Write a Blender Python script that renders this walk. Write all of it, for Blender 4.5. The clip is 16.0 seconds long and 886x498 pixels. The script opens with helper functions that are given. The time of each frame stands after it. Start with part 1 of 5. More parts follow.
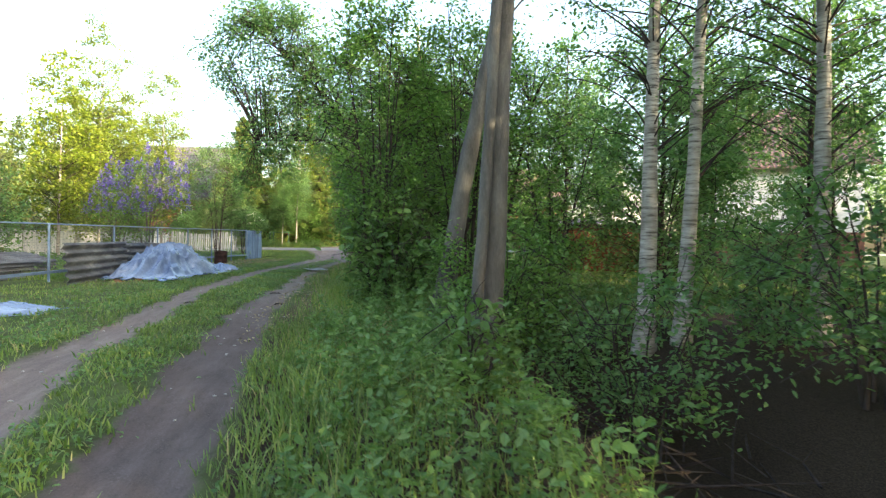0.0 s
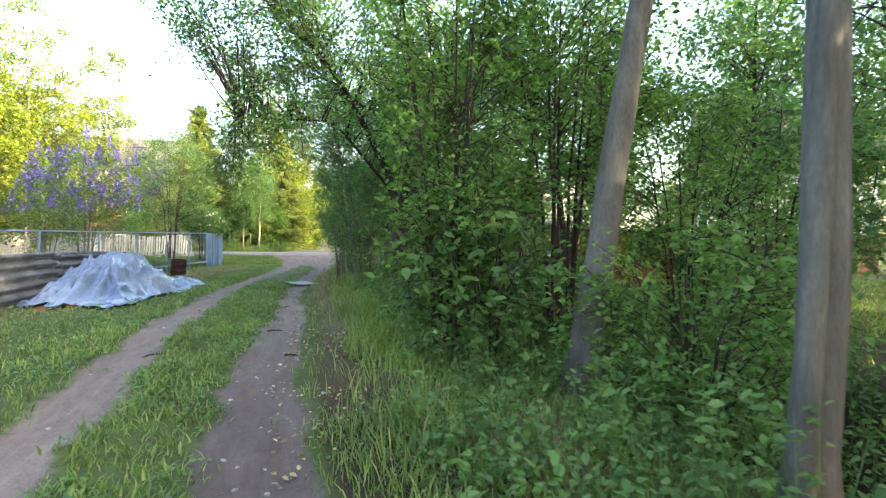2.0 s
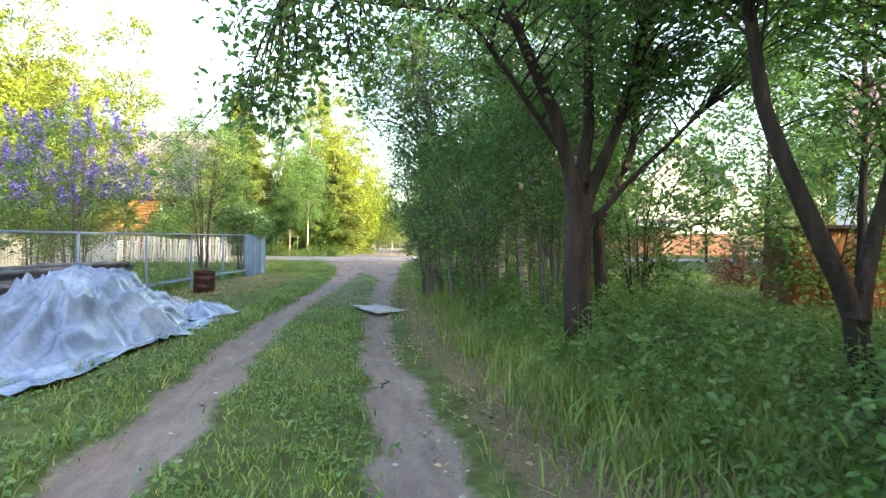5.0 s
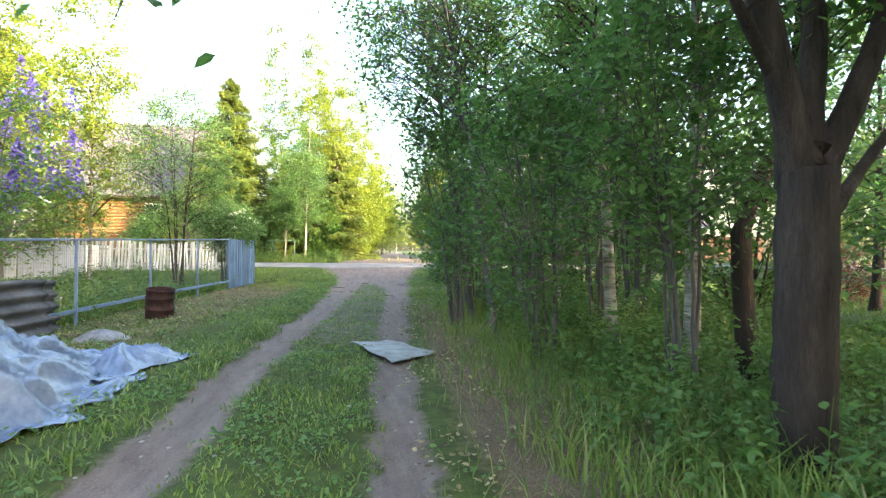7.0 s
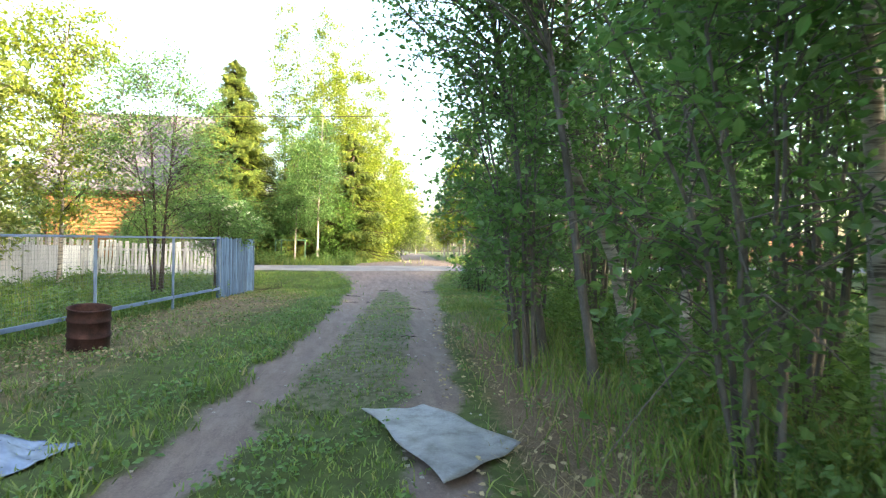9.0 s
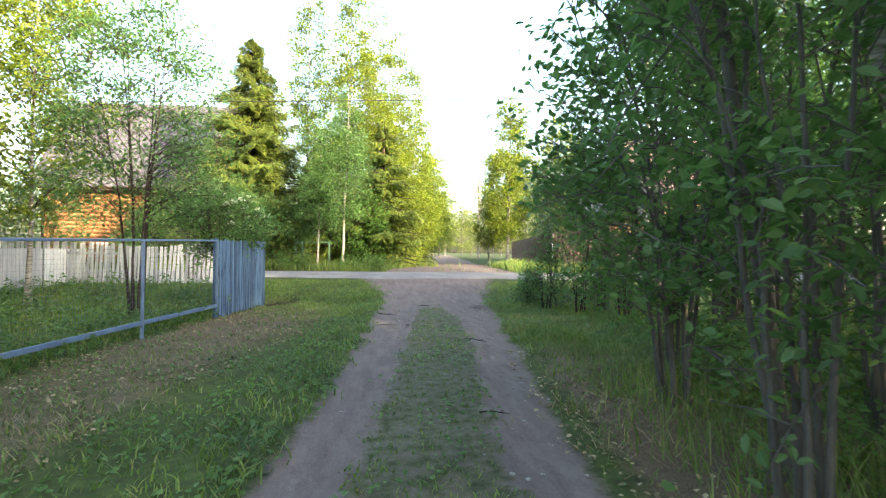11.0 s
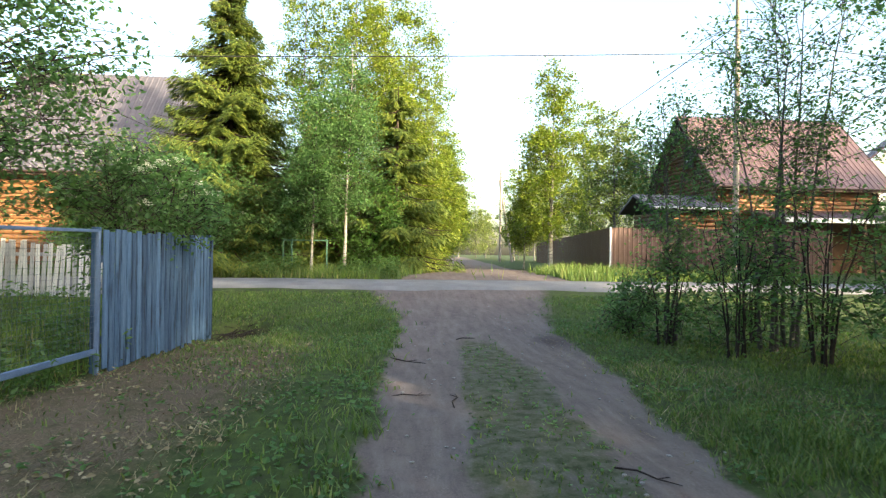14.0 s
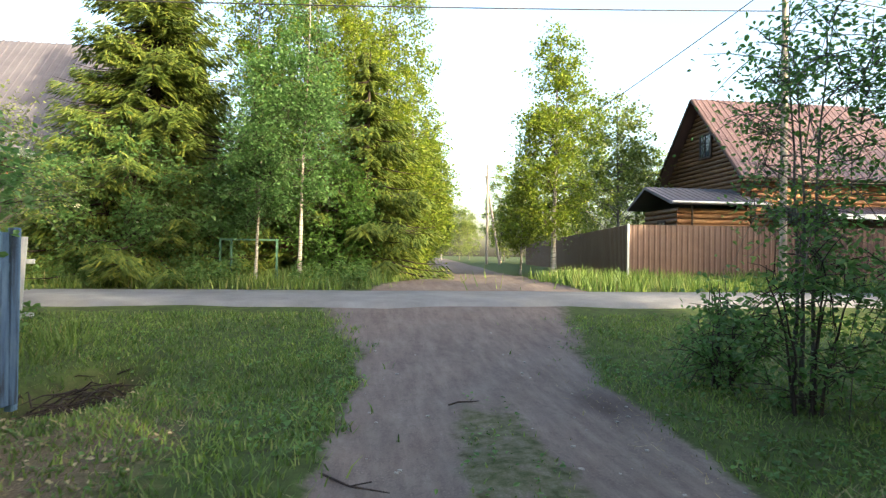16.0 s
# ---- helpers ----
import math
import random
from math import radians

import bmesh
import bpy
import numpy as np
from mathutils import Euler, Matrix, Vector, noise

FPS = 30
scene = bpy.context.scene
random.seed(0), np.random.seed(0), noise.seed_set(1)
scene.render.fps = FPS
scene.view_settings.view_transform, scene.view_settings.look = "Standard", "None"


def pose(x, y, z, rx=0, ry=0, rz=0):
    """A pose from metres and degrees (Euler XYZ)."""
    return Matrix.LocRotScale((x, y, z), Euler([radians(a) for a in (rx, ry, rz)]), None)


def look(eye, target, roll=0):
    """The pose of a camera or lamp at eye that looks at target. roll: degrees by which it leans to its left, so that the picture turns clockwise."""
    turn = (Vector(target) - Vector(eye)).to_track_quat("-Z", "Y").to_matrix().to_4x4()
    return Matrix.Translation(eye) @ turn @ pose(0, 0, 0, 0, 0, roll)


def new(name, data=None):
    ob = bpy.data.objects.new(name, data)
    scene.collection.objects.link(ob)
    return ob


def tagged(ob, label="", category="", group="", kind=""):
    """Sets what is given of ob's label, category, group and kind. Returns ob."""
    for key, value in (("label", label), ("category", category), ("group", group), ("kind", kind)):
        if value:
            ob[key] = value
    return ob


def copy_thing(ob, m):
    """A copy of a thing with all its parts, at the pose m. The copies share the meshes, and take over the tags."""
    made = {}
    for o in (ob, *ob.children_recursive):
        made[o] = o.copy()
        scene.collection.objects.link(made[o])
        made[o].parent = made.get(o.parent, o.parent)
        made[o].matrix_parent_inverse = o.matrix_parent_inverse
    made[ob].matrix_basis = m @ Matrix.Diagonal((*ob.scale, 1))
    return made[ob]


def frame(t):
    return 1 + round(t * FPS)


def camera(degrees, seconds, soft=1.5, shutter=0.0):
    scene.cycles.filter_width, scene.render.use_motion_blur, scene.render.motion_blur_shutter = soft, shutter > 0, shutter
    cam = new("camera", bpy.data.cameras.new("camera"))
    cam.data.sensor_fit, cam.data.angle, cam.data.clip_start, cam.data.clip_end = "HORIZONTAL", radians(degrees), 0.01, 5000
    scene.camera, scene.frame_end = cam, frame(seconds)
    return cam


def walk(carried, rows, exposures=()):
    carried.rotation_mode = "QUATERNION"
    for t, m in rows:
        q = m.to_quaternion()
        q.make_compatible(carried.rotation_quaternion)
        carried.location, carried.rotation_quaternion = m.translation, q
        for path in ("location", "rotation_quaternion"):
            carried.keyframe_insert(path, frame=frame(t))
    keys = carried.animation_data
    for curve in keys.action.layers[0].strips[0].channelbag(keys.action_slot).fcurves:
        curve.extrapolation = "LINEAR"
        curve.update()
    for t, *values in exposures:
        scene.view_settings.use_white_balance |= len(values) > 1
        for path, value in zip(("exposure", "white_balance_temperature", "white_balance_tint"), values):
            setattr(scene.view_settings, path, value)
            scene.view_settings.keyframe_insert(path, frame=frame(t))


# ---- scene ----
cam = camera(74.4, 16.0, soft=1.25, shutter=0.2)
METRES, EYE, TILT, LEAN, TURN = 34.9, 1.5, 0.0, 0.0, -10.4
ROWS = [
    (0.0, 0.0, 0.0, 0.0, 0.0, -0.24, -0.67),
    (0.5, -0.0179, 0.0239, 0.0038, 0.14, -0.26, -0.6),
    (1.0, -0.0328, 0.0519, 0.0059, -0.3, -0.23, -0.62),
    (1.5, -0.0444, 0.082, 0.0063, -3.0, -0.18, -0.62),
    (2.0, -0.0561, 0.1137, 0.0074, -4.49, -0.16, -0.7),
    (2.5, -0.0663, 0.1444, 0.0083, -4.61, -0.09, -0.69),
    (3.0, -0.0772, 0.1781, 0.008, -3.63, -0.14, -0.65),
    (3.5, -0.0871, 0.2112, 0.0088, -2.82, -0.15, -0.62),
    (4.0, -0.0967, 0.2439, 0.0093, -1.5, -0.1, -0.67),
    (4.5, -0.1034, 0.2775, 0.0095, -0.74, -0.09, -0.56),
    (7.0, -0.126, 0.4243, 0.0148, -0.18, 0.18, -0.51),
    (7.5, -0.1285, 0.4508, 0.0149, -0.19, 0.25, -0.47),
    (8.0, -0.1328, 0.4799, 0.0149, 0.02, 0.23, -0.57),
    (8.5, -0.1369, 0.5088, 0.015, 0.94, 0.24, -0.53),
    (9.0, -0.1421, 0.5396, 0.0147, 1.58, 0.27, -0.56),
    (9.5, -0.1482, 0.5695, 0.0146, 2.23, 0.29, -0.55),
    (10.0, -0.1553, 0.5997, 0.0164, 2.96, 0.3, -0.56),
    (12.5, -0.1889, 0.7484, 0.0186, 4.91, 0.43, -0.74),
    (13.0, -0.1953, 0.7791, 0.0186, 4.82, 0.45, -0.81),
    (13.5, -0.2011, 0.8093, 0.0188, 4.98, 0.52, -0.8),
    (14.0, -0.2059, 0.8404, 0.0179, 5.04, 0.51, -0.82),
    (14.5, -0.2101, 0.8713, 0.0181, 4.83, 0.58, -0.8),
    (15.0, -0.2144, 0.9036, 0.0177, 4.63, 0.57, -0.83),
    (15.5, -0.2167, 0.9357, 0.0188, 4.28, 0.61, -0.76),
    (16.0, -0.2174, 0.968, 0.0194, 3.27, 0.66, -0.76),
]
EXPOSURE = [(0.0, 3.0, 6750, 8), (1.5, 3.32, 6750, 10), (3.5, 3.6, 6750, 11), (7.0, 3.6, 6750, 10), (9.5, 3.45, 6750, 10), (12.5, 2.85, 6520, 9), (16.0, 2.6, 6520, 9)]
walk(cam, [(t, pose(0, 0, EYE, TILT, LEAN, TURN) @ pose(METRES * x, METRES * y, METRES * z, 90 + pitch, roll, yaw)) for t, x, y, z, yaw, pitch, roll in ROWS], EXPOSURE)
SUN_EL, SUN_AZ = 12.0, 138.0  # degrees; azimuth from +y towards +x

# ---- light ----
world = bpy.data.worlds.new("sky")
scene.world = world
world.use_nodes = True
wn = world.node_tree.nodes
wl = world.node_tree.links
sky = wn.new("ShaderNodeTexSky")
sky.sky_type = "NISHITA"
sky.sun_disc = False
sky.sun_elevation = radians(SUN_EL)
sky.sun_rotation = radians(SUN_AZ)
sky.dust_density = 4.0
sky.air_density = 1.0
sky.ozone_density = 1.0
wl.new(sky.outputs[0], wn["Background"].inputs[0])
wn["Background"].inputs[1].default_value = 0.15
sun_data = bpy.data.lights.new("sun", "SUN")
sun_data.energy = 2.7
sun_data.angle = radians(0.6)
sun_data.color = (1.0, 0.84, 0.54)
sun = new("sun", sun_data)
az, el = radians(SUN_AZ), radians(SUN_EL)
sun.matrix_basis = look((math.sin(az) * math.cos(el) * 80, math.cos(az) * math.cos(el) * 80, math.sin(el) * 80), (0, 0, 0))
scene.view_settings.exposure = 0.0

# ---- materials ----


def mat(name, rough=0.8, metal=0.0, spec=0.3):
    m = bpy.data.materials.new(name)
    m.use_nodes = True
    b = m.node_tree.nodes["Principled BSDF"]
    b.inputs["Roughness"].default_value = rough
    b.inputs["Metallic"].default_value = metal
    b.inputs["Specular IOR Level"].default_value = spec
    return m, m.node_tree.nodes, m.node_tree.links, b


def noise_tex(n, l, scale, detail=4.0, rough=0.6, coord="Object", stretch=None):
    tc = n.new("ShaderNodeTexCoord")
    t = n.new("ShaderNodeTexNoise")
    t.inputs["Scale"].default_value = scale
    t.inputs["Detail"].default_value = detail
    t.inputs["Roughness"].default_value = rough
    if stretch:
        mp = n.new("ShaderNodeMapping")
        mp.inputs["Scale"].default_value = stretch
        l.new(tc.outputs[coord], mp.inputs[0])
        l.new(mp.outputs[0], t.inputs["Vector"])
    else:
        l.new(tc.outputs[coord], t.inputs["Vector"])
    return t.outputs["Fac"]


def ramp(n, l, fac, stops):
    r = n.new("ShaderNodeValToRGB")
    e = r.color_ramp.elements
    while len(e) < len(stops):
        e.new(0.5)
    for el_, (p, c) in zip(e, stops):
        el_.position = p
        el_.color = (*c, 1.0)
    l.new(fac, r.inputs[0])
    return r.outputs[0]


def mixc(n, l, fac, a, b, mode="MIX"):
    m = n.new("ShaderNodeMix")
    m.data_type = "RGBA"
    m.blend_type = mode
    for sock, v in ((m.inputs[0], fac), (m.inputs[6], a), (m.inputs[7], b)):
        if isinstance(v, (int, float)):
            sock.default_value = v
        elif isinstance(v, tuple):
            sock.default_value = (*v, 1.0)
        else:
            l.new(v, sock)
    return m.outputs[2]


def bump(n, l, b, height, strength=0.4, dist=0.02):
    bp = n.new("ShaderNodeBump")
    bp.inputs["Strength"].default_value = strength
    bp.inputs["Distance"].default_value = dist
    l.new(height, bp.inputs["Height"])
    l.new(bp.outputs[0], b.inputs["Normal"])


def surface(name, stops, scale, rough=0.8, metal=0.0, spec=0.3, fine=40.0, bumps=0.3, dist=0.01, stretch=None, vary=0.0, detail=5.0):
    """Noise-ramp colour, fine grain, bump and per-object variation."""
    m, n, l, b = mat(name, rough, metal, spec)
    f1 = noise_tex(n, l, scale, detail, 0.65, stretch=stretch)
    col = ramp(n, l, f1, stops)
    f2 = noise_tex(n, l, fine, 3.0, 0.6, stretch=stretch)
    col = mixc(n, l, 0.45, col, ramp(n, l, f2, [(0.25, (0.55, 0.55, 0.55)), (0.75, (1.35, 1.35, 1.35))]), "MULTIPLY")
    if vary:
        oi = n.new("ShaderNodeObjectInfo")
        col = mixc(n, l, vary, col, ramp(n, l, oi.outputs["Random"], [(0.0, (0.45, 0.45, 0.47)), (1.0, (1.5, 1.5, 1.45))]), "MULTIPLY")
    l.new(col, b.inputs["Base Color"])
    bump(n, l, b, f2, bumps, dist)
    return m


def leaf_mat(name, stops, trans=0.35, rough=0.5, patch=0.5):
    m, n, l, b = mat(name, rough, 0.0, 0.35)
    g = n.new("ShaderNodeNewGeometry")
    col = ramp(n, l, g.outputs["Random Per Island"], stops)
    f = noise_tex(n, l, 0.9, 2.0, 0.5)
    col = mixc(n, l, patch, col, ramp(n, l, f, [(0.3, (0.55, 0.6, 0.6)), (0.7, (1.35, 1.3, 1.1))]), "MULTIPLY")
    l.new(col, b.inputs["Base Color"])
    t = n.new("ShaderNodeBsdfTranslucent")
    l.new(mixc(n, l, 1.0, col, (1.18, 1.28, 0.85), "MULTIPLY"), t.inputs[0])
    mx = n.new("ShaderNodeMixShader")
    mx.inputs[0].default_value = trans
    l.new(b.outputs[0], mx.inputs[1])
    l.new(t.outputs[0], mx.inputs[2])
    l.new(mx.outputs[0], n["Material Output"].inputs[0])
    return m


M_LEAF = leaf_mat("leaf_broad", [(0.0, (0.066, 0.140, 0.034)), (0.5, (0.112, 0.222, 0.052)), (1.0, (0.165, 0.275, 0.075))], 0.48)
M_LEAF_DARK = leaf_mat("leaf_cherry", [(0.0, (0.064, 0.136, 0.048)), (0.6, (0.106, 0.208, 0.074)), (1.0, (0.155, 0.252, 0.106))], 0.52)
M_LEAF_BIRCH = leaf_mat("leaf_birch", [(0.0, (0.105, 0.165, 0.020)), (0.5, (0.165, 0.225, 0.028)), (1.0, (0.230, 0.265, 0.038))], 0.42)
M_LEAF_WILLOW = leaf_mat("leaf_willow", [(0.0, (0.100, 0.145, 0.040)), (0.5, (0.155, 0.205, 0.055)), (1.0, (0.210, 0.235, 0.070))], 0.42)
M_NEEDLE = leaf_mat("spruce_needles", [(0.0, (0.050, 0.090, 0.020)), (0.6, (0.110, 0.155, 0.030)), (1.0, (0.190, 0.215, 0.040))], 0.25, 0.6)
M_HERB = leaf_mat("herb_leaf", [(0.0, (0.056, 0.122, 0.032)), (0.5, (0.102, 0.198, 0.054)), (1.0, (0.140, 0.226, 0.086))], 0.42)
M_GRASS = leaf_mat("grass_blade", [(0.0, (0.078, 0.136, 0.034)), (0.55, (0.138, 0.216, 0.052)), (0.92, (0.210, 0.262, 0.075)), (1.0, (0.300, 0.260, 0.140))], 0.3, 0.5, 0.75)
M_STRAW = leaf_mat("dry_straw", [(0.0, (0.110, 0.080, 0.045)), (0.5, (0.240, 0.185, 0.105)), (1.0, (0.400, 0.330, 0.210))], 0.15, 0.7, 0.4)
M_LEAF_RED = leaf_mat("leaf_barberry", [(0.0, (0.12, 0.035, 0.030)), (0.5, (0.20, 0.060, 0.050)), (1.0, (0.28, 0.10, 0.07))], 0.4)
M_LILAC = leaf_mat("lilac_flower", [(0.0, (0.09, 0.065, 0.32)), (0.5, (0.15, 0.115, 0.46)), (1.0, (0.26, 0.21, 0.62))], 0.3, 0.7, 0.2)
M_WHITEFLOWER = leaf_mat("white_flower", [(0.0, (0.5, 0.52, 0.42)), (1.0, (0.78, 0.78, 0.70))], 0.25, 0.7, 0.2)

M_BARK_GREY = surface("bark_grey", [(0.3, (0.056, 0.053, 0.049)), (0.55, (0.108, 0.102, 0.094)), (0.8, (0.170, 0.162, 0.148))], 6.0, 0.9, fine=60, bumps=0.7, dist=0.02, stretch=(1, 1, 0.25))
M_BARK_DARK = surface("bark_dark", [(0.3, (0.016, 0.012, 0.011)), (0.55, (0.042, 0.030, 0.026)), (0.8, (0.082, 0.062, 0.054))], 7.0, 0.9, fine=55, bumps=0.9, dist=0.03, stretch=(1, 1, 0.22))


def birch_bark():
    m, n, l, b = mat("bark_birch", 0.65)
    f = noise_tex(n, l, 5.0, 5.0, 0.7, stretch=(0.6, 0.6, 4.5))
    col = ramp(n, l, f, [(0.38, (0.035, 0.030, 0.026)), (0.47, (0.28, 0.26, 0.23)), (0.72, (0.56, 0.53, 0.48))])
    g = noise_tex(n, l, 1.7, 3.0, 0.6)
    col = mixc(n, l, ramp(n, l, g, [(0.38, (0, 0, 0)), (0.68, (0.85, 0.85, 0.85))]), col, (0.135, 0.115, 0.092))
    l.new(col, b.inputs["Base Color"])
    bump(n, l, b, f, 0.35, 0.01)
    return m


M_BARK_BIRCH = birch_bark()


def ground_mat():
    m, n, l, b = mat("ground_soil", 0.95, 0.0, 0.15)
    at = n.new("ShaderNodeAttribute")
    at.attribute_name = "cover"
    sp = n.new("ShaderNodeSeparateColor")
    l.new(at.outputs["Color"], sp.inputs[0])
    big = noise_tex(n, l, 0.7, 5.0, 0.65)
    mid = noise_tex(n, l, 6.0, 5.0, 0.7)
    fine = noise_tex(n, l, 70.0, 4.0, 0.7)
    streak = noise_tex(n, l, 4.0, 5.0, 0.7, stretch=(1.6, 0.28, 1.0))
    dirt = ramp(n, l, streak, [(0.25, (0.128, 0.098, 0.088)), (0.5, (0.172, 0.137, 0.123)), (0.8, (0.236, 0.196, 0.178))])
    vor = n.new("ShaderNodeTexVoronoi")
    vor.inputs["Scale"].default_value = 38.0
    l.new(n.new("ShaderNodeTexCoord").outputs["Object"], vor.inputs["Vector"])
    grit = ramp(n, l, vor.outputs["Distance"], [(0.0, (1.5, 1.5, 1.5)), (0.22, (1.15, 1.15, 1.15)), (0.5, (0.8, 0.8, 0.8))])
    dirt = mixc(n, l, ramp(n, l, mid, [(0.45, (0, 0, 0)), (0.65, (0.9, 0.9, 0.9))]), dirt, mixc(n, l, 1.0, dirt, grit, "MULTIPLY"))
    dirt = mixc(n, l, 0.55, dirt, ramp(n, l, fine, [(0.25, (0.55, 0.55, 0.55)), (0.8, (1.4, 1.4, 1.4))]), "MULTIPLY")
    turf = ramp(n, l, mid, [(0.28, (0.050, 0.042, 0.026)), (0.42, (0.050, 0.066, 0.022)), (0.6, (0.072, 0.102, 0.028)), (0.8, (0.125, 0.130, 0.052))])
    turf = mixc(n, l, 0.6, turf, ramp(n, l, fine, [(0.2, (0.45, 0.45, 0.45)), (0.85, (1.5, 1.5, 1.4))]), "MULTIPLY")
    litter = ramp(n, l, fine, [(0.3, (0.050, 0.036, 0.024)), (0.5, (0.125, 0.090, 0.060)), (0.72, (0.260, 0.205, 0.140))])
    ragged = n.new("ShaderNodeMath")
    ragged.operation = "MULTIPLY_ADD"
    l.new(mid, ragged.inputs[0])
    ragged.inputs[1].default_value = 0.9
    ragged.inputs[2].default_value = -0.45
    def edge(ch):
        a = n.new("ShaderNodeMath")
        a.operation = "ADD"
        l.new(sp.outputs[ch], a.inputs[0])
        l.new(ragged.outputs[0], a.inputs[1])
        r = n.new("ShaderNodeMapRange")
        r.inputs[1].default_value, r.inputs[2].default_value = 0.35, 0.65
        l.new(a.outputs[0], r.inputs[0])
        return r.outputs[0]
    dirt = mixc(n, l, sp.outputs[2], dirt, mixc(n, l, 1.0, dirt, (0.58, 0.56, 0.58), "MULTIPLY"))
    # litter in ditch and hollow darkened further: their shade painted in
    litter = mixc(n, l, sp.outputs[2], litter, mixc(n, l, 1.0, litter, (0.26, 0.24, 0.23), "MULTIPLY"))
    col = mixc(n, l, edge(1), turf, litter)
    col = mixc(n, l, edge(0), col, dirt)
    col = mixc(n, l, 0.35, col, ramp(n, l, big, [(0.3, (0.7, 0.7, 0.7)), (0.7, (1.25, 1.25, 1.25))]), "MULTIPLY")
    l.new(col, b.inputs["Base Color"])
    bump(n, l, b, mixc(n, l, 0.93, streak, fine), 0.4, 0.007)
    return m


M_GROUND = ground_mat()
M_ASPHALT = surface("asphalt", [(0.3, (0.150, 0.146, 0.150)), (0.7, (0.230, 0.226, 0.230))], 1.2, 0.9, fine=120, bumps=0.4, dist=0.006)
M_BLUE_WOOD = surface("weathered_blue_boards", [(0.34, (0.022, 0.036, 0.062)), (0.48, (0.066, 0.122, 0.215)), (0.75, (0.125, 0.200, 0.305))], 5.0, 0.85, fine=50, bumps=0.5, stretch=(3, 3, 0.25), vary=0.75)
M_WHITE_WOOD = surface("pale_painted_slats", [(0.3, (0.300, 0.325, 0.355)), (0.6, (0.450, 0.475, 0.505)), (0.8, (0.56, 0.58, 0.60))], 4.0, 0.85, fine=40, bumps=0.4, stretch=(3, 3, 0.3), vary=0.5)
M_BLUE_PAINT = surface("blue_fence_paint", [(0.3, (0.085, 0.140, 0.245)), (0.7, (0.135, 0.205, 0.320))], 6.0, 0.55, spec=0.4, fine=80, bumps=0.2)
M_WIRE = surface("mesh_wire", [(0.3, (0.09, 0.12, 0.15)), (0.7, (0.17, 0.20, 0.24))], 20.0, 0.5, 0.3, fine=90, bumps=0.1)
M_SLATE = surface("asbestos_slate", [(0.25, (0.030, 0.035, 0.046)), (0.5, (0.082, 0.091, 0.108)), (0.75, (0.168, 0.184, 0.208))], 3.0, 0.9, fine=45, bumps=0.4, stretch=(0.5, 0.5, 1.5), vary=0.4)
M_RUST = surface("rusted_steel", [(0.3, (0.013, 0.008, 0.009)), (0.5, (0.034, 0.016, 0.016)), (0.72, (0.072, 0.036, 0.030))], 6.0, 0.75, 0.25, fine=50, bumps=0.5)
M_SHEET = surface("zinc_sheet", [(0.3, (0.10, 0.095, 0.095)), (0.5, (0.21, 0.215, 0.23)), (0.8, (0.33, 0.34, 0.355))], 3.5, 0.55, 0.35, fine=60, bumps=0.3)
M_TARP = surface("plastic_tarp", [(0.3, (0.060, 0.095, 0.185)), (0.5, (0.118, 0.165, 0.275)), (0.72, (0.215, 0.265, 0.370))], 0.9, 0.24, 0.0, 0.6, fine=16, bumps=0.25, dist=0.02)
M_FENCE_BROWN = surface("brown_profiled_steel", [(0.3, (0.120, 0.068, 0.052)), (0.7, (0.165, 0.098, 0.076))], 2.0, 0.45, 0.1, 0.5, fine=30, bumps=0.1)
M_LOG = surface("varnished_logs", [(0.3, (0.135, 0.062, 0.028)), (0.55, (0.225, 0.112, 0.050)), (0.8, (0.31, 0.175, 0.080))], 3.0, 0.6, spec=0.35, fine=30, bumps=0.4, stretch=(0.3, 3, 3), vary=0.45)
# darker copy of the logs: shade put into the colour of side walls
M_LOG_DARK = surface("dark_shaded_logs", [(0.3, (0.085, 0.042, 0.022)), (0.6, (0.150, 0.078, 0.040)), (0.8, (0.21, 0.115, 0.060))], 3.0, 0.6, spec=0.35, fine=30, bumps=0.4, vary=0.45)
M_ROOF_BROWN = surface("brown_metal_roof", [(0.3, (0.092, 0.054, 0.050)), (0.7, (0.140, 0.088, 0.082))], 1.2, 0.4, 0.1, 0.5, fine=25, bumps=0.1)
M_ROOF_GREY = surface("grey_brown_roof", [(0.3, (0.062, 0.058, 0.072)), (0.7, (0.102, 0.096, 0.114))], 1.2, 0.6, 0.0, 0.4, fine=25, bumps=0.2, vary=0.2)
M_TRIM_DARK = surface("dark_trim", [(0.3, (0.035, 0.022, 0.018)), (0.7, (0.065, 0.042, 0.034))], 4.0, 0.6)
M_TRIM_WHITE = surface("white_trim", [(0.3, (0.60, 0.60, 0.60)), (0.7, (0.78, 0.78, 0.77))], 5.0, 0.5)
M_SIDING = surface("white_siding", [(0.3, (0.58, 0.58, 0.57)), (0.7, (0.74, 0.74, 0.72))], 2.0, 0.5, vary=0.2)
M_ORANGE = surface("orange_boards", [(0.3, (0.15, 0.060, 0.030)), (0.7, (0.25, 0.105, 0.05))], 4.0, 0.7, vary=0.4)
M_POLE = surface("weathered_pole_wood", [(0.3, (0.20, 0.17, 0.14)), (0.7, (0.36, 0.32, 0.27))], 4.0, 0.9, fine=40, stretch=(2, 2, 0.2))
M_CABLE = surface("black_cable", [(0.3, (0.015, 0.015, 0.017)), (0.7, (0.03, 0.03, 0.03))], 8.0, 0.6)
M_GREEN = surface("green_gate_paint", [(0.3, (0.035, 0.090, 0.060)), (0.7, (0.060, 0.130, 0.085))], 5.0, 0.5)
M_BRICK = surface("red_brown_panel", [(0.3, (0.120, 0.062, 0.048)), (0.7, (0.20, 0.105, 0.080))], 5.0, 0.85)
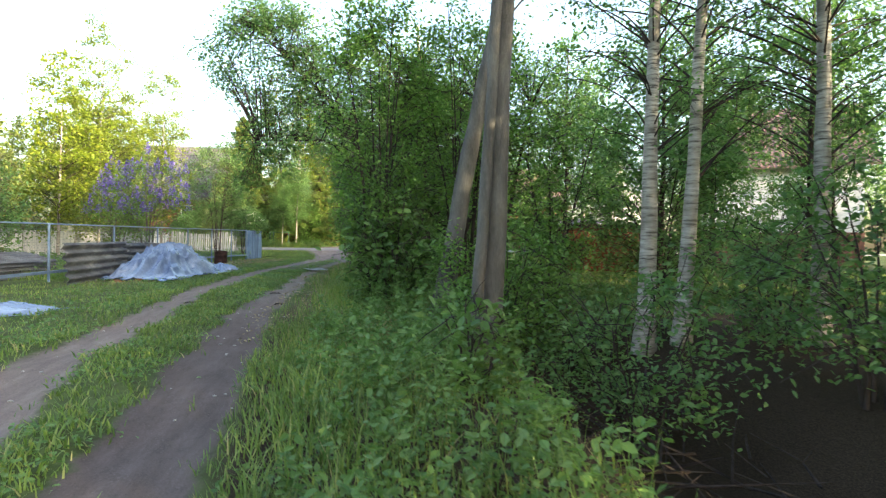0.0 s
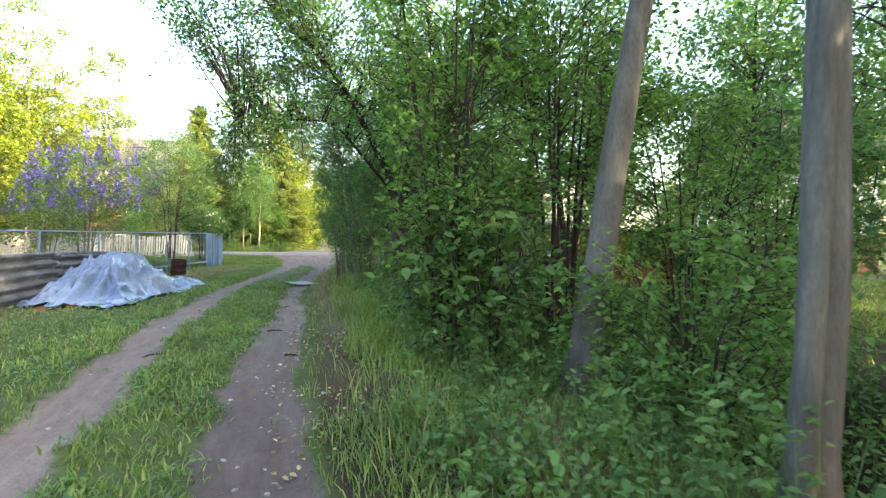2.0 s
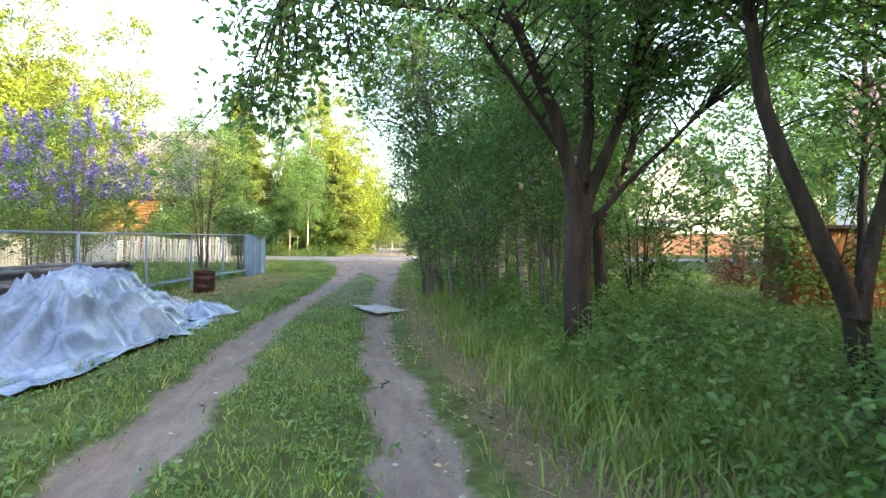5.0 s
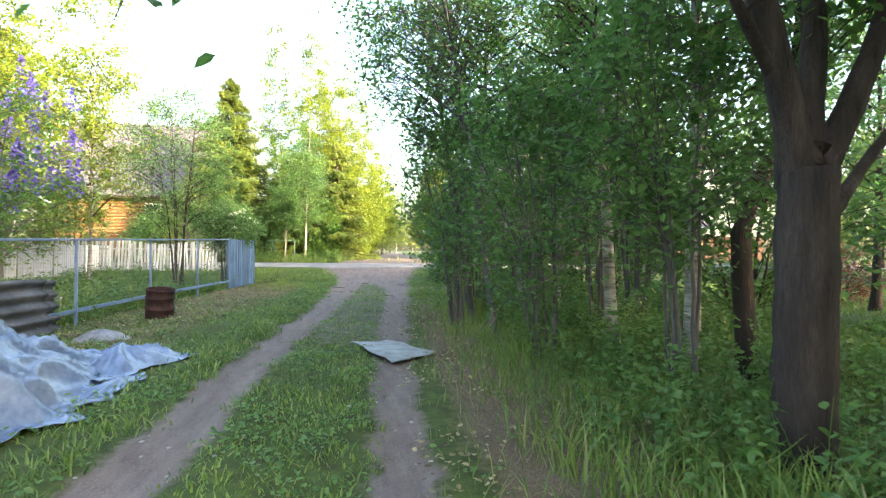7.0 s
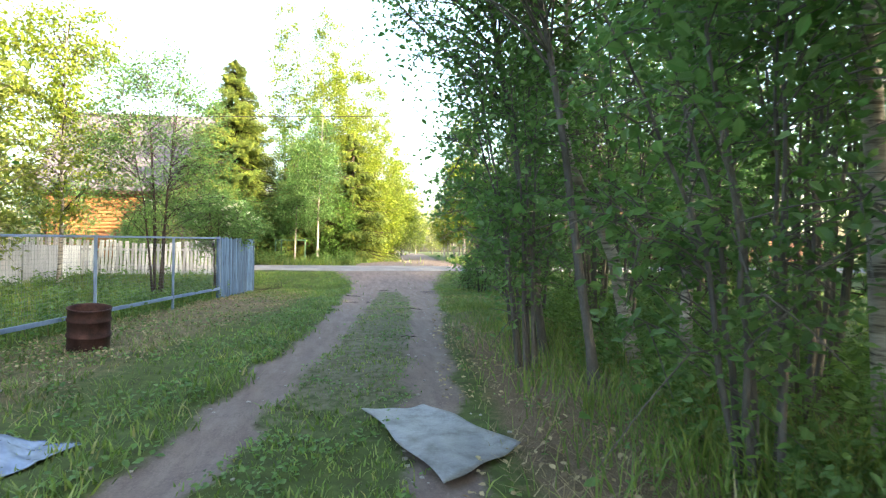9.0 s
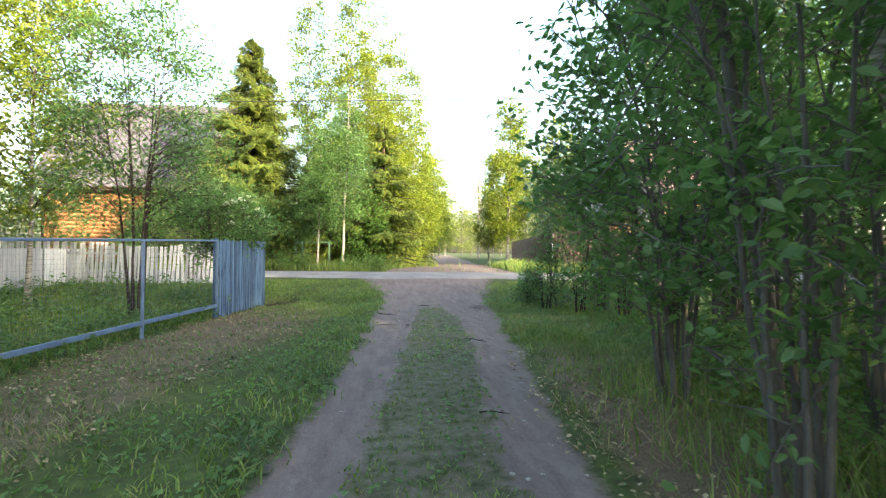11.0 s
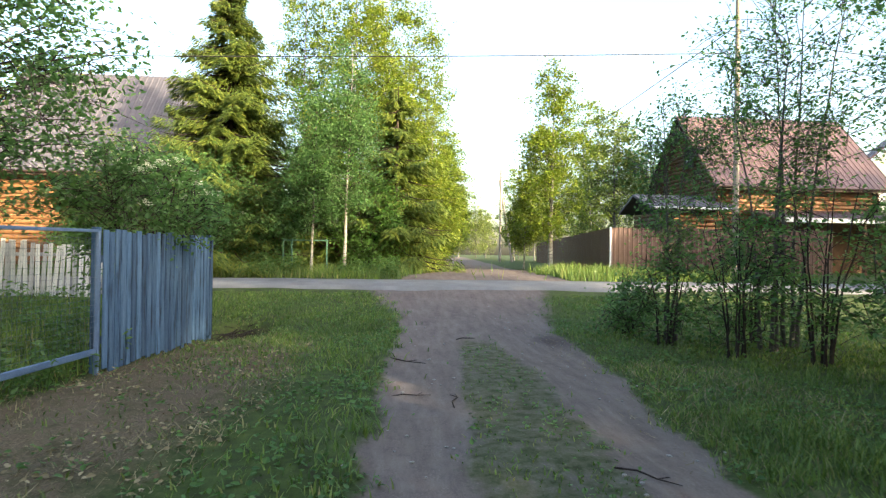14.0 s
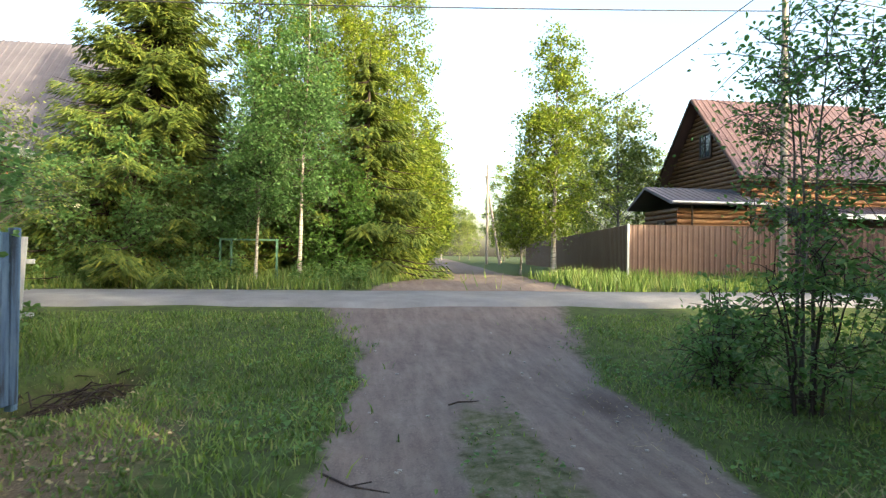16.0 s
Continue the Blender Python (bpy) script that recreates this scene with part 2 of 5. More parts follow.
M_STONE = surface("grey_stone", [(0.3, (0.20, 0.19, 0.18)), (0.7, (0.40, 0.38, 0.35))], 9.0, 0.9, bumps=0.5, vary=0.4)


def glass_mat():
    m, n, l, b = mat("window_glass", 0.06, 0.0, 0.6)
    b.inputs["Base Color"].default_value = (0.03, 0.035, 0.04, 1)
    return m


M_GLASS = glass_mat()

# ---- mesh helpers ----
RNG = np.random.default_rng(7)


def link_mesh(name, me, material, parent=None, label=""):
    ob = new(name, me)
    if material is not None:
        me.materials.append(material)
    if parent is not None:
        ob.parent = parent
    if label:
        ob["label"] = label
    return ob


def part(name, bm, material, parent=None, label=""):
    me = bpy.data.meshes.new(name)
    bm.to_mesh(me)
    bm.free()
    return link_mesh(name, me, material, parent, label)


def quads(name, v, f, material, parent=None, label="", smooth=False):
    """A mesh from arrays of vertices (n, 3) and quads (m, 4)."""
    v = np.asarray(v, dtype=np.float32).reshape(-1, 3)
    f = np.asarray(f, dtype=np.int32).reshape(-1, 4)
    me = bpy.data.meshes.new(name)
    me.vertices.add(len(v))
    me.vertices.foreach_set("co", v.ravel())
    me.loops.add(f.size)
    me.loops.foreach_set("vertex_index", f.ravel())
    me.polygons.add(len(f))
    me.polygons.foreach_set("loop_start", np.arange(0, f.size, 4, dtype=np.int32))
    me.polygons.foreach_set("loop_total", np.full(len(f), 4, dtype=np.int32))
    me.polygons.foreach_set("use_smooth", np.full(len(f), smooth, dtype=bool))
    me.update(calc_edges=True)
    me.validate()
    return link_mesh(name, me, material, parent, label)


def thing(name, at, label, category, rz=0.0, group="", kind=""):
    ob = new(name)
    ob.matrix_basis = pose(*at, 0, 0, rz)
    return tagged(ob, label, category, group, kind)


def box_bm(bm, c, s, rz=0.0, bev=0.0, m=None):
    r = bmesh.ops.create_cube(bm, size=1.0)
    mm = Matrix.Translation(c) @ Matrix.Rotation(rz, 4, "Z") @ Matrix.Diagonal((*s, 1))
    if m is not None:
        mm = m @ mm
    bmesh.ops.transform(bm, matrix=mm, verts=r["verts"])
    if bev:
        bmesh.ops.bevel(bm, geom=list({e for v in r["verts"] for e in v.link_edges}), offset=bev, segments=1, affect="EDGES")


def box(name, c, s, material, parent=None, rz=0.0, bev=0.01, label="", m=None):
    bm = bmesh.new()
    box_bm(bm, c, s, rz, bev, m)
    return part(name, bm, material, parent, label)


def tubes(paths, sides=6):
    """Tapered tubes along (points, radii) as vertex and quad arrays."""
    V, F, k = [], [], 0
    ang = np.linspace(0, 2 * np.pi, sides, endpoint=False)
    for pts, rad in paths:
        pts = np.asarray(pts, float)
        rad = np.broadcast_to(np.asarray(rad, float), (len(pts),))
        d = np.gradient(pts, axis=0)
        d /= np.linalg.norm(d, axis=1)[:, None] + 1e-9
        ref = np.where(np.abs(d[:, 2:3]) > 0.9, [[1.0, 0, 0]], [[0, 0, 1.0]])
        a = np.cross(d, ref)
        a /= np.linalg.norm(a, axis=1)[:, None] + 1e-9
        b = np.cross(d, a)
        ring = pts[:, None] + rad[:, None, None] * (np.cos(ang)[None, :, None] * a[:, None] + np.sin(ang)[None, :, None] * b[:, None])
        V.append(ring.reshape(-1, 3))
        i = np.arange(len(pts) - 1)[:, None] * sides + np.arange(sides)[None]
        j = np.arange(len(pts) - 1)[:, None] * sides + (np.arange(sides)[None] + 1) % sides
        F.append(k + np.stack([i, j, j + sides, i + sides], -1).reshape(-1, 4))
        k += len(pts) * sides
    return np.concatenate(V), np.concatenate(F)


def leaves(p, size, rng, wide=0.62, up=0.5, droop=0.2, detail=True):
    """Leaf blades at the points p: folded six-cornered blades, or single folded quads."""
    n = len(p)
    nrm = rng.normal(size=(n, 3))
    nrm /= np.linalg.norm(nrm, axis=1)[:, None]
    nrm[:, 2] = np.abs(nrm[:, 2]) + up
    nrm /= np.linalg.norm(nrm, axis=1)[:, None]
    t = rng.normal(size=(n, 3))
    t[:, 2] -= droop * 2
    t -= (t * nrm).sum(1)[:, None] * nrm
    t /= np.linalg.norm(t, axis=1)[:, None] + 1e-9
    s = np.cross(nrm, t)
    L = (size * rng.uniform(0.65, 1.25, n))[:, None]
    W = L * wide * rng.uniform(0.8, 1.15, n)[:, None]
    if detail:
        v = np.stack([p - 0.5 * L * t, p - 0.22 * L * t - 0.45 * W * s + 0.10 * W * nrm, p + 0.14 * L * t - 0.40 * W * s + 0.10 * W * nrm,
                      p + 0.5 * L * t - 0.06 * L * nrm, p + 0.14 * L * t + 0.40 * W * s + 0.10 * W * nrm, p - 0.22 * L * t + 0.45 * W * s + 0.10 * W * nrm], 1)
        k = np.arange(n)[:, None] * 6
        f = np.concatenate([k + np.array([[0, 3, 2, 1]]), k + np.array([[0, 5, 4, 3]])], 1)
    else:
        v = np.stack([p - 0.5 * L * t, p - 0.5 * W * s + 0.12 * W * nrm, p + 0.5 * L * t, p + 0.5 * W * s + 0.12 * W * nrm], 1)
        k = np.arange(n)[:, None] * 4
        f = k + np.array([[0, 3, 2, 1]])
    return v.reshape(-1, 3), f.reshape(-1, 4)


def bez(a, b, c, n):
    t = np.linspace(0, 1, n)[:, None]
    return (1 - t) ** 2 * a + 2 * t * (1 - t) * b + t * t * c


def tree(name, at, stems, crowns, bark, leafm, label, category="tree", size=0.1, per=60, spread=0.28, seed=1, detail=True, group="", sides=7, limb=0.022,
         droop=0.2, flowers=None, wide=0.62):
    """A tree: stems are (points, foot radius, top radius); crowns are (centre, radii, clusters) ellipsoids filled with leafy limbs."""
    rng = np.random.default_rng(seed)
    root = thing(name, at, label, category, group=group)
    stem_pts = []
    for pts, r0, r1 in stems:
        pts = np.asarray(pts, float)
        tt = np.linspace(0, 1, 14)
        seg = np.linspace(0, 1, len(pts))
        line = np.stack([np.interp(tt, seg, pts[:, i]) for i in range(3)], 1)
        line[1:-1] += np.cumsum(rng.normal(0, 0.012, (12, 3)), 0) * [1, 1, 0.1]
        rad = r0 + (r1 - r0) * tt ** 0.8
        rad[0] *= 1.3
        rad *= 1 + rng.normal(0, 0.03, len(tt))
        stem_pts.append((line, rad))
        v, f = tubes([(line, rad)], max(sides, 8))
        quads("trunk", v, f, bark, root, smooth=True)
    fine = np.linspace(0.12, 1, 46)
    allp = np.concatenate([np.stack([np.interp(fine, np.linspace(0, 1, 14), s[0][:, i]) for i in range(3)], 1) for s in stem_pts])
    limbs, leafp, tips = [], [], []
    for c, r, k in crowns:
        c, r = np.asarray(c, float), np.asarray(r, float)
        d = rng.normal(size=(k, 3))
        d /= np.linalg.norm(d, axis=1)[:, None]
        q = c + d * r * rng.uniform(0.3, 1.0, (k, 1)) ** 0.5
        for e in q:
            flat = np.linalg.norm((allp - e)[:, :2], axis=1)
            w = flat + np.abs(allp[:, 2] - e[2] + rng.uniform(0.25, 0.75) * flat)
            s = allp[np.argsort(w)[rng.integers(0, 3)]]
            ln = np.linalg.norm(e - s)
            mid = (s + e) / 2 + [0, 0, 0.16 * ln] + rng.normal(0, 0.08 * ln, 3)
            path = bez(s, mid, e, 6)
            limbs.append((path, np.linspace(limb * (0.35 + 0.28 * ln), 0.004, 6)))
            tw = rng.normal(0, spread, (3, 3)) + e - [0, 0, droop * spread]
            for x in tw:
                limbs.append((bez(path[4], (path[4] + x) / 2 + [0, 0, 0.05], x, 3), np.array([0.007, 0.005, 0.003])))
            m = max(4, int(per * rng.uniform(0.5, 1.4)))
            along = rng.random((m, 1))
            base = path[3] * (1 - along) + e * along
            pick = tw[rng.integers(0, 3, m)]
            a2 = rng.random((m, 1))
            base = np.where(rng.random((m, 1)) < 0.7, e * (1 - a2) + pick * a2, base)
            leafp.append(base + rng.normal(0, spread * 0.55, (m, 3)) * [1, 1, 0.8])
            tips.append(e)
    if limbs:
        v, f = tubes(limbs, 4 if not detail else 5)
        quads("branching", v, f, M_BARK_DARK if bark is M_BARK_BIRCH else bark, root, smooth=True)
        p = np.concatenate(leafp)
        p = p[p[:, 2] > 0.05]
        v, f = leaves(p, size, rng, wide=wide, droop=droop, detail=detail)
        quads("crown", v, f, leafm, root)
    if flowers:
        fm, share, fsize, fl = flowers
        tp = np.array(tips)
        hi = tp[:, 2] > np.quantile(tp[:, 2], 0.25)
        tp = tp[hi][rng.random(hi.sum()) < share]
        fp = []
        for e in tp:
            m = 60
            h = rng.random((m, 1))
            fp.append(e + [0, 0, 0.12] + np.concatenate([rng.normal(0, 1, (m, 2)) * 0.055 * (1.15 - h) * fl[0], (h - 0.3) * fl[1]], 1))
        v, f = leaves(np.concatenate(fp), fsize, rng, wide=0.9, detail=False)
        quads("blossom", v, f, fm, root, "clusters of " + ("lilac-purple" if fm is M_LILAC else "creamy white") + " blossom")
    return root

# ---- ground ----
PROFILE_Y = (-300, 0, 8, 14, 20, 26, 32, 38, 42, 44.5, 46.9, 49.7, 51.5, 56, 300)
PROFILE_Z = (-0.6, 0.0, 0.2, 0.38, 0.46, 0.53, 0.57, 0.56, 0.58, 0.84, 1.13, 1.23, 1.38, 1.45, 1.45)
RUT_Y = (-30, 4.4, 7, 10.6, 14, 17, 20, 24, 29.3, 32.5, 37.7, 44)
RUT_L = (-2.2, -2.7, -3.15, -3.13, -3.22, -3.12, -2.98, -2.66, -2.05, -1.7, -1.25, -0.7)
RUT_R = (-0.7, -1.25, -1.37, -1.48, -1.25, -1.14, -1.17, -0.82, -0.2, 0.22, 0.75, 1.0)


def fence_x(y):
    return -5.45 - (37.95 - y) * 0.1


def dirt_mask(x, y):
    """How bare the soil is, 0 to 1."""
    x = x + 0.06 * np.sin(y * 1.7 + np.sin(y * 0.73) * 3 + x) + 0.03 * np.sin(y * 4.9 + 2 * np.sin(y * 1.3) + x * 4) + 0.02 * np.sin(y * 13.0 + x * 9 + 3 * np.sin(y * 2.9))
    l, r = np.interp(y, RUT_Y, RUT_L), np.interp(y, RUT_Y, RUT_R)
    half = np.interp(y, (0, 15, 24, 33, 44), (0.36, 0.33, 0.30, 0.38, 0.7))
    a = np.clip((half + 0.18 - np.abs(x - l)) / 0.36, 0, 1)
    b = np.clip((np.interp(y, (0, 12, 20, 26, 36, 44), (0.50, 0.38, 0.22, 0.30, 0.42, 0.9)) + 0.18 - np.abs(x - r)) / 0.36, 0, 1)
    d = np.where(y < 47.4, np.maximum(a, b), 0)
    lo, hi = np.interp(y, (39, 43, 47.2), (-0.2, -1.5, -2.4)), np.interp(y, (39, 43, 47.2), (0.2, 1.9, 3.0))
    apron = np.clip((np.minimum(x - lo, hi - x) + 0.5) / 1.1, 0, 1) * np.clip((y - 39) / 3, 0, 1) * (y < 47.8)
    c = 1.7 + (y - 51) * 0.11
    far = np.clip((np.interp(y, (49, 52, 60, 120), (3.6, 2.7, 2.0, 1.9)) - np.abs(x - c)) / 0.5, 0, 1) * (y > 49)
    worn = 0.47 * ((x > l) & (x < r)) * np.clip((y - 21) / 5, 0, 1) * (y < 45)
    return np.maximum(np.maximum(np.maximum(d, worn), apron), far)


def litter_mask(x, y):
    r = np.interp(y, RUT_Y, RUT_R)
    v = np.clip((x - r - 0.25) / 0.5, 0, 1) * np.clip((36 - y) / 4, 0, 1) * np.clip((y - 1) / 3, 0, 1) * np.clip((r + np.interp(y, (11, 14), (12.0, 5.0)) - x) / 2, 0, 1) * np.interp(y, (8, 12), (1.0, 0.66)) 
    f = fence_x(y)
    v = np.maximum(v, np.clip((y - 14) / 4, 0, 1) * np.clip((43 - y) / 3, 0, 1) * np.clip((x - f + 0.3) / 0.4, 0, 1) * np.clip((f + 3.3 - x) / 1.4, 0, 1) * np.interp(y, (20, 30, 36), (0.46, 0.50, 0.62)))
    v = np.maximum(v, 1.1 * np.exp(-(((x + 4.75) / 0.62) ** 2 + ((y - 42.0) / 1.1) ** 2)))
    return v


def damp_shade_mask(x, y):
    """Moist dark soil in the right rut near the start; shade painted into the ditch and the hollow by the fence."""
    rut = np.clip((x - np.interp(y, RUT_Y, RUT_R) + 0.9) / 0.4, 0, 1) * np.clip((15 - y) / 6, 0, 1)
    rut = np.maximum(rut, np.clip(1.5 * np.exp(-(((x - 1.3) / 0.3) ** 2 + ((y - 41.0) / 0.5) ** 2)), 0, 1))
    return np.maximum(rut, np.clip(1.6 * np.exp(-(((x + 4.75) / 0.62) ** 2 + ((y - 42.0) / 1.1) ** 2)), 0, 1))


def ground_z(x, y):
    x, y = np.asarray(x, float), np.asarray(y, float)
    z = np.interp(y, PROFILE_Y, PROFILE_Z)
    near = np.clip((60 - np.abs(y - 20)) / 20, 0, 1)
    z = z - 0.045 * dirt_mask(x, y) * (y < 46) - 0.02 * near
    z = z + 0.025 * near * (np.sin(x * 1.9 + 0.7 * y) * np.cos(y * 0.83 - x) + 0.5 * np.sin(x * 4.1 - y * 3.3)) * (np.abs(y - 48) > 2.5)
    ditch = 2.0 * np.exp(-((x - 3.5) / 1.25) ** 2) * np.clip((12 - y) / 5, 0, 1) * np.clip((y + 20) / 5, 0, 1)
    pit = np.exp(-(((x + 4.75) / 0.6) ** 2 + ((y - 42.0) / 1.05) ** 2) ** 2)
    return z - 0.55 * ditch - 0.6 * pit


def grid_lines(lo, hi, step, far):
    out = [far * -1.0]
    for k in (0.5, 0.25, 0.12, 0.06):
        out.append(-far * k)
    out = [v for v in out if v < lo - 8] + list(np.arange(lo - 6, lo, 1.5)) + list(np.arange(lo, hi, step)) + list(np.arange(hi, hi + 8, 1.5))
    return np.array(out + [far * k for k in (0.06, 0.12, 0.25, 0.5, 1.0) if far * k > hi + 9])


gx = grid_lines(-9, 15, 0.14, 1500.0)
gy = grid_lines(-2, 62, 0.16, 1500.0)
gy = np.array(sorted(set(gy.tolist()) | set(np.arange(72.0, 178.0, 3.0).tolist())))
X, Y = np.meshgrid(gx, gy)
Z = ground_z(X, Y)
k = np.arange(len(gy) - 1)[:, None] * len(gx) + np.arange(len(gx) - 1)[None]
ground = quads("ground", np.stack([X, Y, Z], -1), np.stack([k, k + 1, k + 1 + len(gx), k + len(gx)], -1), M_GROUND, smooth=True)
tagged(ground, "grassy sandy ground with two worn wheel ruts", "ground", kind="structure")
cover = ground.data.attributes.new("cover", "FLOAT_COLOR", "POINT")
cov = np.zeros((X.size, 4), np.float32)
cov[:, 0], cov[:, 1], cov[:, 2], cov[:, 3] = dirt_mask(X, Y).ravel(), litter_mask(X, Y).ravel(), damp_shade_mask(X, Y).ravel(), 1
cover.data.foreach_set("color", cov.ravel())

# asphalt cross road, slightly cambered slab
rx = np.linspace(-90, 90, 181)
prof = [(46.7, -0.12), (46.9, 0.03), (48.3, 0.065), (49.7, 0.03), (49.95, -0.12)]
RV = []
for x in rx:
    wob = 0.10 * math.sin(x * 0.9) + 0.07 * math.sin(x * 2.3 + 1)
    for j, (yy, dz) in enumerate(prof):
        RV.append((x, yy + wob * (1 if j < 2 else 0.6 if j > 2 else 0), 1.13 + (yy - 46.2) * 0.0286 + dz))
k = np.arange(len(rx) - 1)[:, None] * 5 + np.arange(4)[None]
road = quads("road", RV, np.stack([k, k + 5, k + 6, k + 1], -1), M_ASPHALT, smooth=True)
tagged(road, "worn grey asphalt lane crossing the track", "road", kind="structure")


# ---- grass and herbs ----
def blades(name, n, area, height, lean, label, material=M_GRASS, seed=3, dens=None, width=0.008, keep=0.5, two=True):
    """Grass over the rectangle area = (x0, x1, y0, y1); dens(x, y) gives the share kept and a height factor."""
    rng = np.random.default_rng(seed)
    x, y = rng.uniform(area[0], area[1], n), rng.uniform(area[2], area[3], n)
    h = rng.uniform(0.45, 1.2, n)
    share, hf = dens(x, y)
    clump = 0.55 + 0.45 * np.sin(x * 5.3 + 2 * np.sin(y * 3.1)) * np.sin(y * 4.7 + 2 * np.sin(x * 2.3))
    clump = clump * (0.45 + 0.75 * np.clip(0.5 + 0.8 * np.sin(x * 1.3 + 1.7 * np.sin(y * 0.7)) * np.sin(y * 1.1 + 1.3 * np.sin(x * 0.9)), 0, 1))
    ok = rng.random(n) < share * (1 - keep + keep * clump * 1.6)
    x, y, h = x[ok], y[ok], (h * hf * (0.75 + 0.5 * clump))[ok] * height
    n = len(x)
    z = ground_z(x, y) - 0.01
    a = rng.uniform(0, 2 * np.pi, n)
    b = a + np.pi / 2 + rng.normal(0, 0.5, n)
    w = width * rng.uniform(0.6, 1.4, n) * (0.6 + 0.4 * h / height)
    s = np.stack([np.cos(a), np.sin(a), 0 * a], 1) * w[:, None]
    dv = np.stack([np.cos(b), np.sin(b), 0 * b], 1) * (h * lean * rng.uniform(0.2, 1.3, n))[:, None]
    p = np.stack([x, y, z], 1)
    up = np.stack([0 * h, 0 * h, h], 1)
    if two:
        v = np.stack([p - s, p + s, p + s * 0.8 + up * 0.6 + dv * 0.35, p - s * 0.8 + up * 0.6 + dv * 0.35, p + s * 0.1 + up + dv, p - s * 0.1 + up + dv], 1)
        kk = np.arange(n)[:, None] * 6
        f = np.concatenate([kk + np.array([[0, 1, 2, 3]]), kk + np.array([[3, 2, 4, 5]])], 1)
    else:
        v = np.stack([p - s, p + s, p + s * 0.15 + up + dv, p - s * 0.15 + up + dv], 1)
        f = np.arange(n)[:, None] * 4 + np.array([[0, 1, 2, 3]])
    return tagged(quads(name, v, f, material), label, "grass", kind="stuff")


def free(x, y):
    d = np.maximum(dirt_mask(x, y), 1.3 * np.exp(-(((x + 4.75) / 0.62) ** 2 + ((y - 42.0) / 1.1) ** 2)))
    return np.clip(1.05 - d * 1.3 + 0.35 * np.sin(x * 6.1 + y) * np.sin(y * 5.2 - x * 2) * (d > 0.05), 0, 1)


def dens_mid(x, y):
    l, r = np.interp(y, RUT_Y, RUT_L), np.interp(y, RUT_Y, RUT_R)
    inside = (x > l) & (x < r)
    return free(x, y) * inside * np.interp(y, (26, 34, 40), (1, 0.6, 0.3)), np.interp(y, (0, 18, 28), (1.2, 1.0, 0.6))


def dens_left(x, y):
    l = np.interp(y, RUT_Y, RUT_L)
    edge = np.clip((x - (l - 2.0)) / 1.6, np.interp(y, (26, 36), (0.42, 0.16)), 1)
    return free(x, y) * (x < l) * (x > fence_x(y) - 0.4) * edge, 0.55 + 0.6 * edge


def dens_right(x, y):
    r = np.interp(y, RUT_Y, RUT_R)
    thin = np.interp(y, (0, 17, 20, 26, 34, 46), (1, 1, 0.8, 0.6, 0.9, 0.9))
    thin = thin * np.where((y > 9.5) & (y < 34), np.clip((x - r - 0.75) / 1.3, 0.10, 1), 1)
    thin = thin * np.where(y < 6.5, np.clip(1.5 - x, 0.08, 1), 1)
    return free(x, y) * (x > r) * thin, np.clip((x - r) / 1.0, 0.35, 1.0) * np.interp(y, (0, 8, 12, 30, 36), (0.72, 0.8, 1.0, 0.9, 0.35))


def dens_any(x, y):
    return free(x, y), np.ones_like(x)


blades("grass_strip", 90000, (-3.2, 0.8, 1, 42), 0.078, 1.0, "short tufted grass between the wheel ruts", dens=dens_mid, seed=3)
blades("grass_verge", 130000, (-9, -1.0, 3, 46), 0.105, 1.0, "fresh green grass along the rut and fence", dens=dens_left, seed=4)
blades("tall_grass", 80000, (-1.4, 2.3, 1.5, 36), 0.33, 0.85, "tall green grass on the shaded verge", dens=dens_right, seed=5, width=0.007)
blades("mown_grass", 80000, (0.8, 9, 30, 46), 0.065, 1.0, "mown grass beside the crossing", dens=dens_any, seed=6, two=False, width=0.009)
blades("lawn_grass", 60000, (3.2, 24, 10, 40), 0.10, 0.6, "lawn grass behind the thicket", dens=dens_any, seed=16, two=False, width=0.016)
blades("roadside_grass", 26000, (-12, 14, 50.0, 55), 0.38, 0.5, "uncut grass on the far roadside", dens=dens_any, seed=7, two=False, width=0.016)
blades("near_roadside_grass", 50000, (-10, -1.5, 37, 46.2), 0.075, 0.9, "grass before the asphalt lane", dens=lambda x, y: (free(x, y) * np.clip((y - 38 + 1.5 * np.sin(x * 1.3)) / 4, 0, 1), 1 + 0 * x), seed=17, two=False, width=0.011)
blades("garden_grass", 42000, (-17, -5.6, 18, 45), 0.24, 0.5, "overgrown garden grass behind the mesh fence", dens=lambda x, y: ((x < fence_x(y) - 0.1) * 1.0, 1 + 0 * x), seed=8, two=False, width=0.014)
blades("dry_hay", 5200, (0.0, 1.2, 6.8, 9.2), 0.22, 1.6, "heap of dry mown grass on the verge", M_STRAW, 11, lambda x, y: (np.exp(-(((x - 0.6) / 0.35) ** 2 + ((y - 8.0) / 0.7) ** 2)), 1 + 0 * x), 0.004, two=False)
blades("dry_straw", 42000, (-7.2, -2.9, 12, 43), 0.07, 2.4, "dry straw lying by the fence", M_STRAW, 9, lambda x, y: ((litter_mask(x, y) > 0.25) * free(x, y) * (0.2 + 0.6 * (np.sin(x * 1.9 + y * 0.7) * np.sin(y * 1.3 - x) > 0.1)), 1 + 0 * x), 0.005, two=False)
blades("dry_litter", 30000, (-0.4, 3.2, 3, 42), 0.09, 2.2, "dry stalks and cut straw on the verge", M_STRAW, 10, lambda x, y: (free(x, y) * (0.15 + 0.85 * (np.sin(y * 0.9) > 0.1)) * (x > np.interp(y, RUT_Y, RUT_R) + 0.25), 1 + 0 * x), 0.005, two=False)

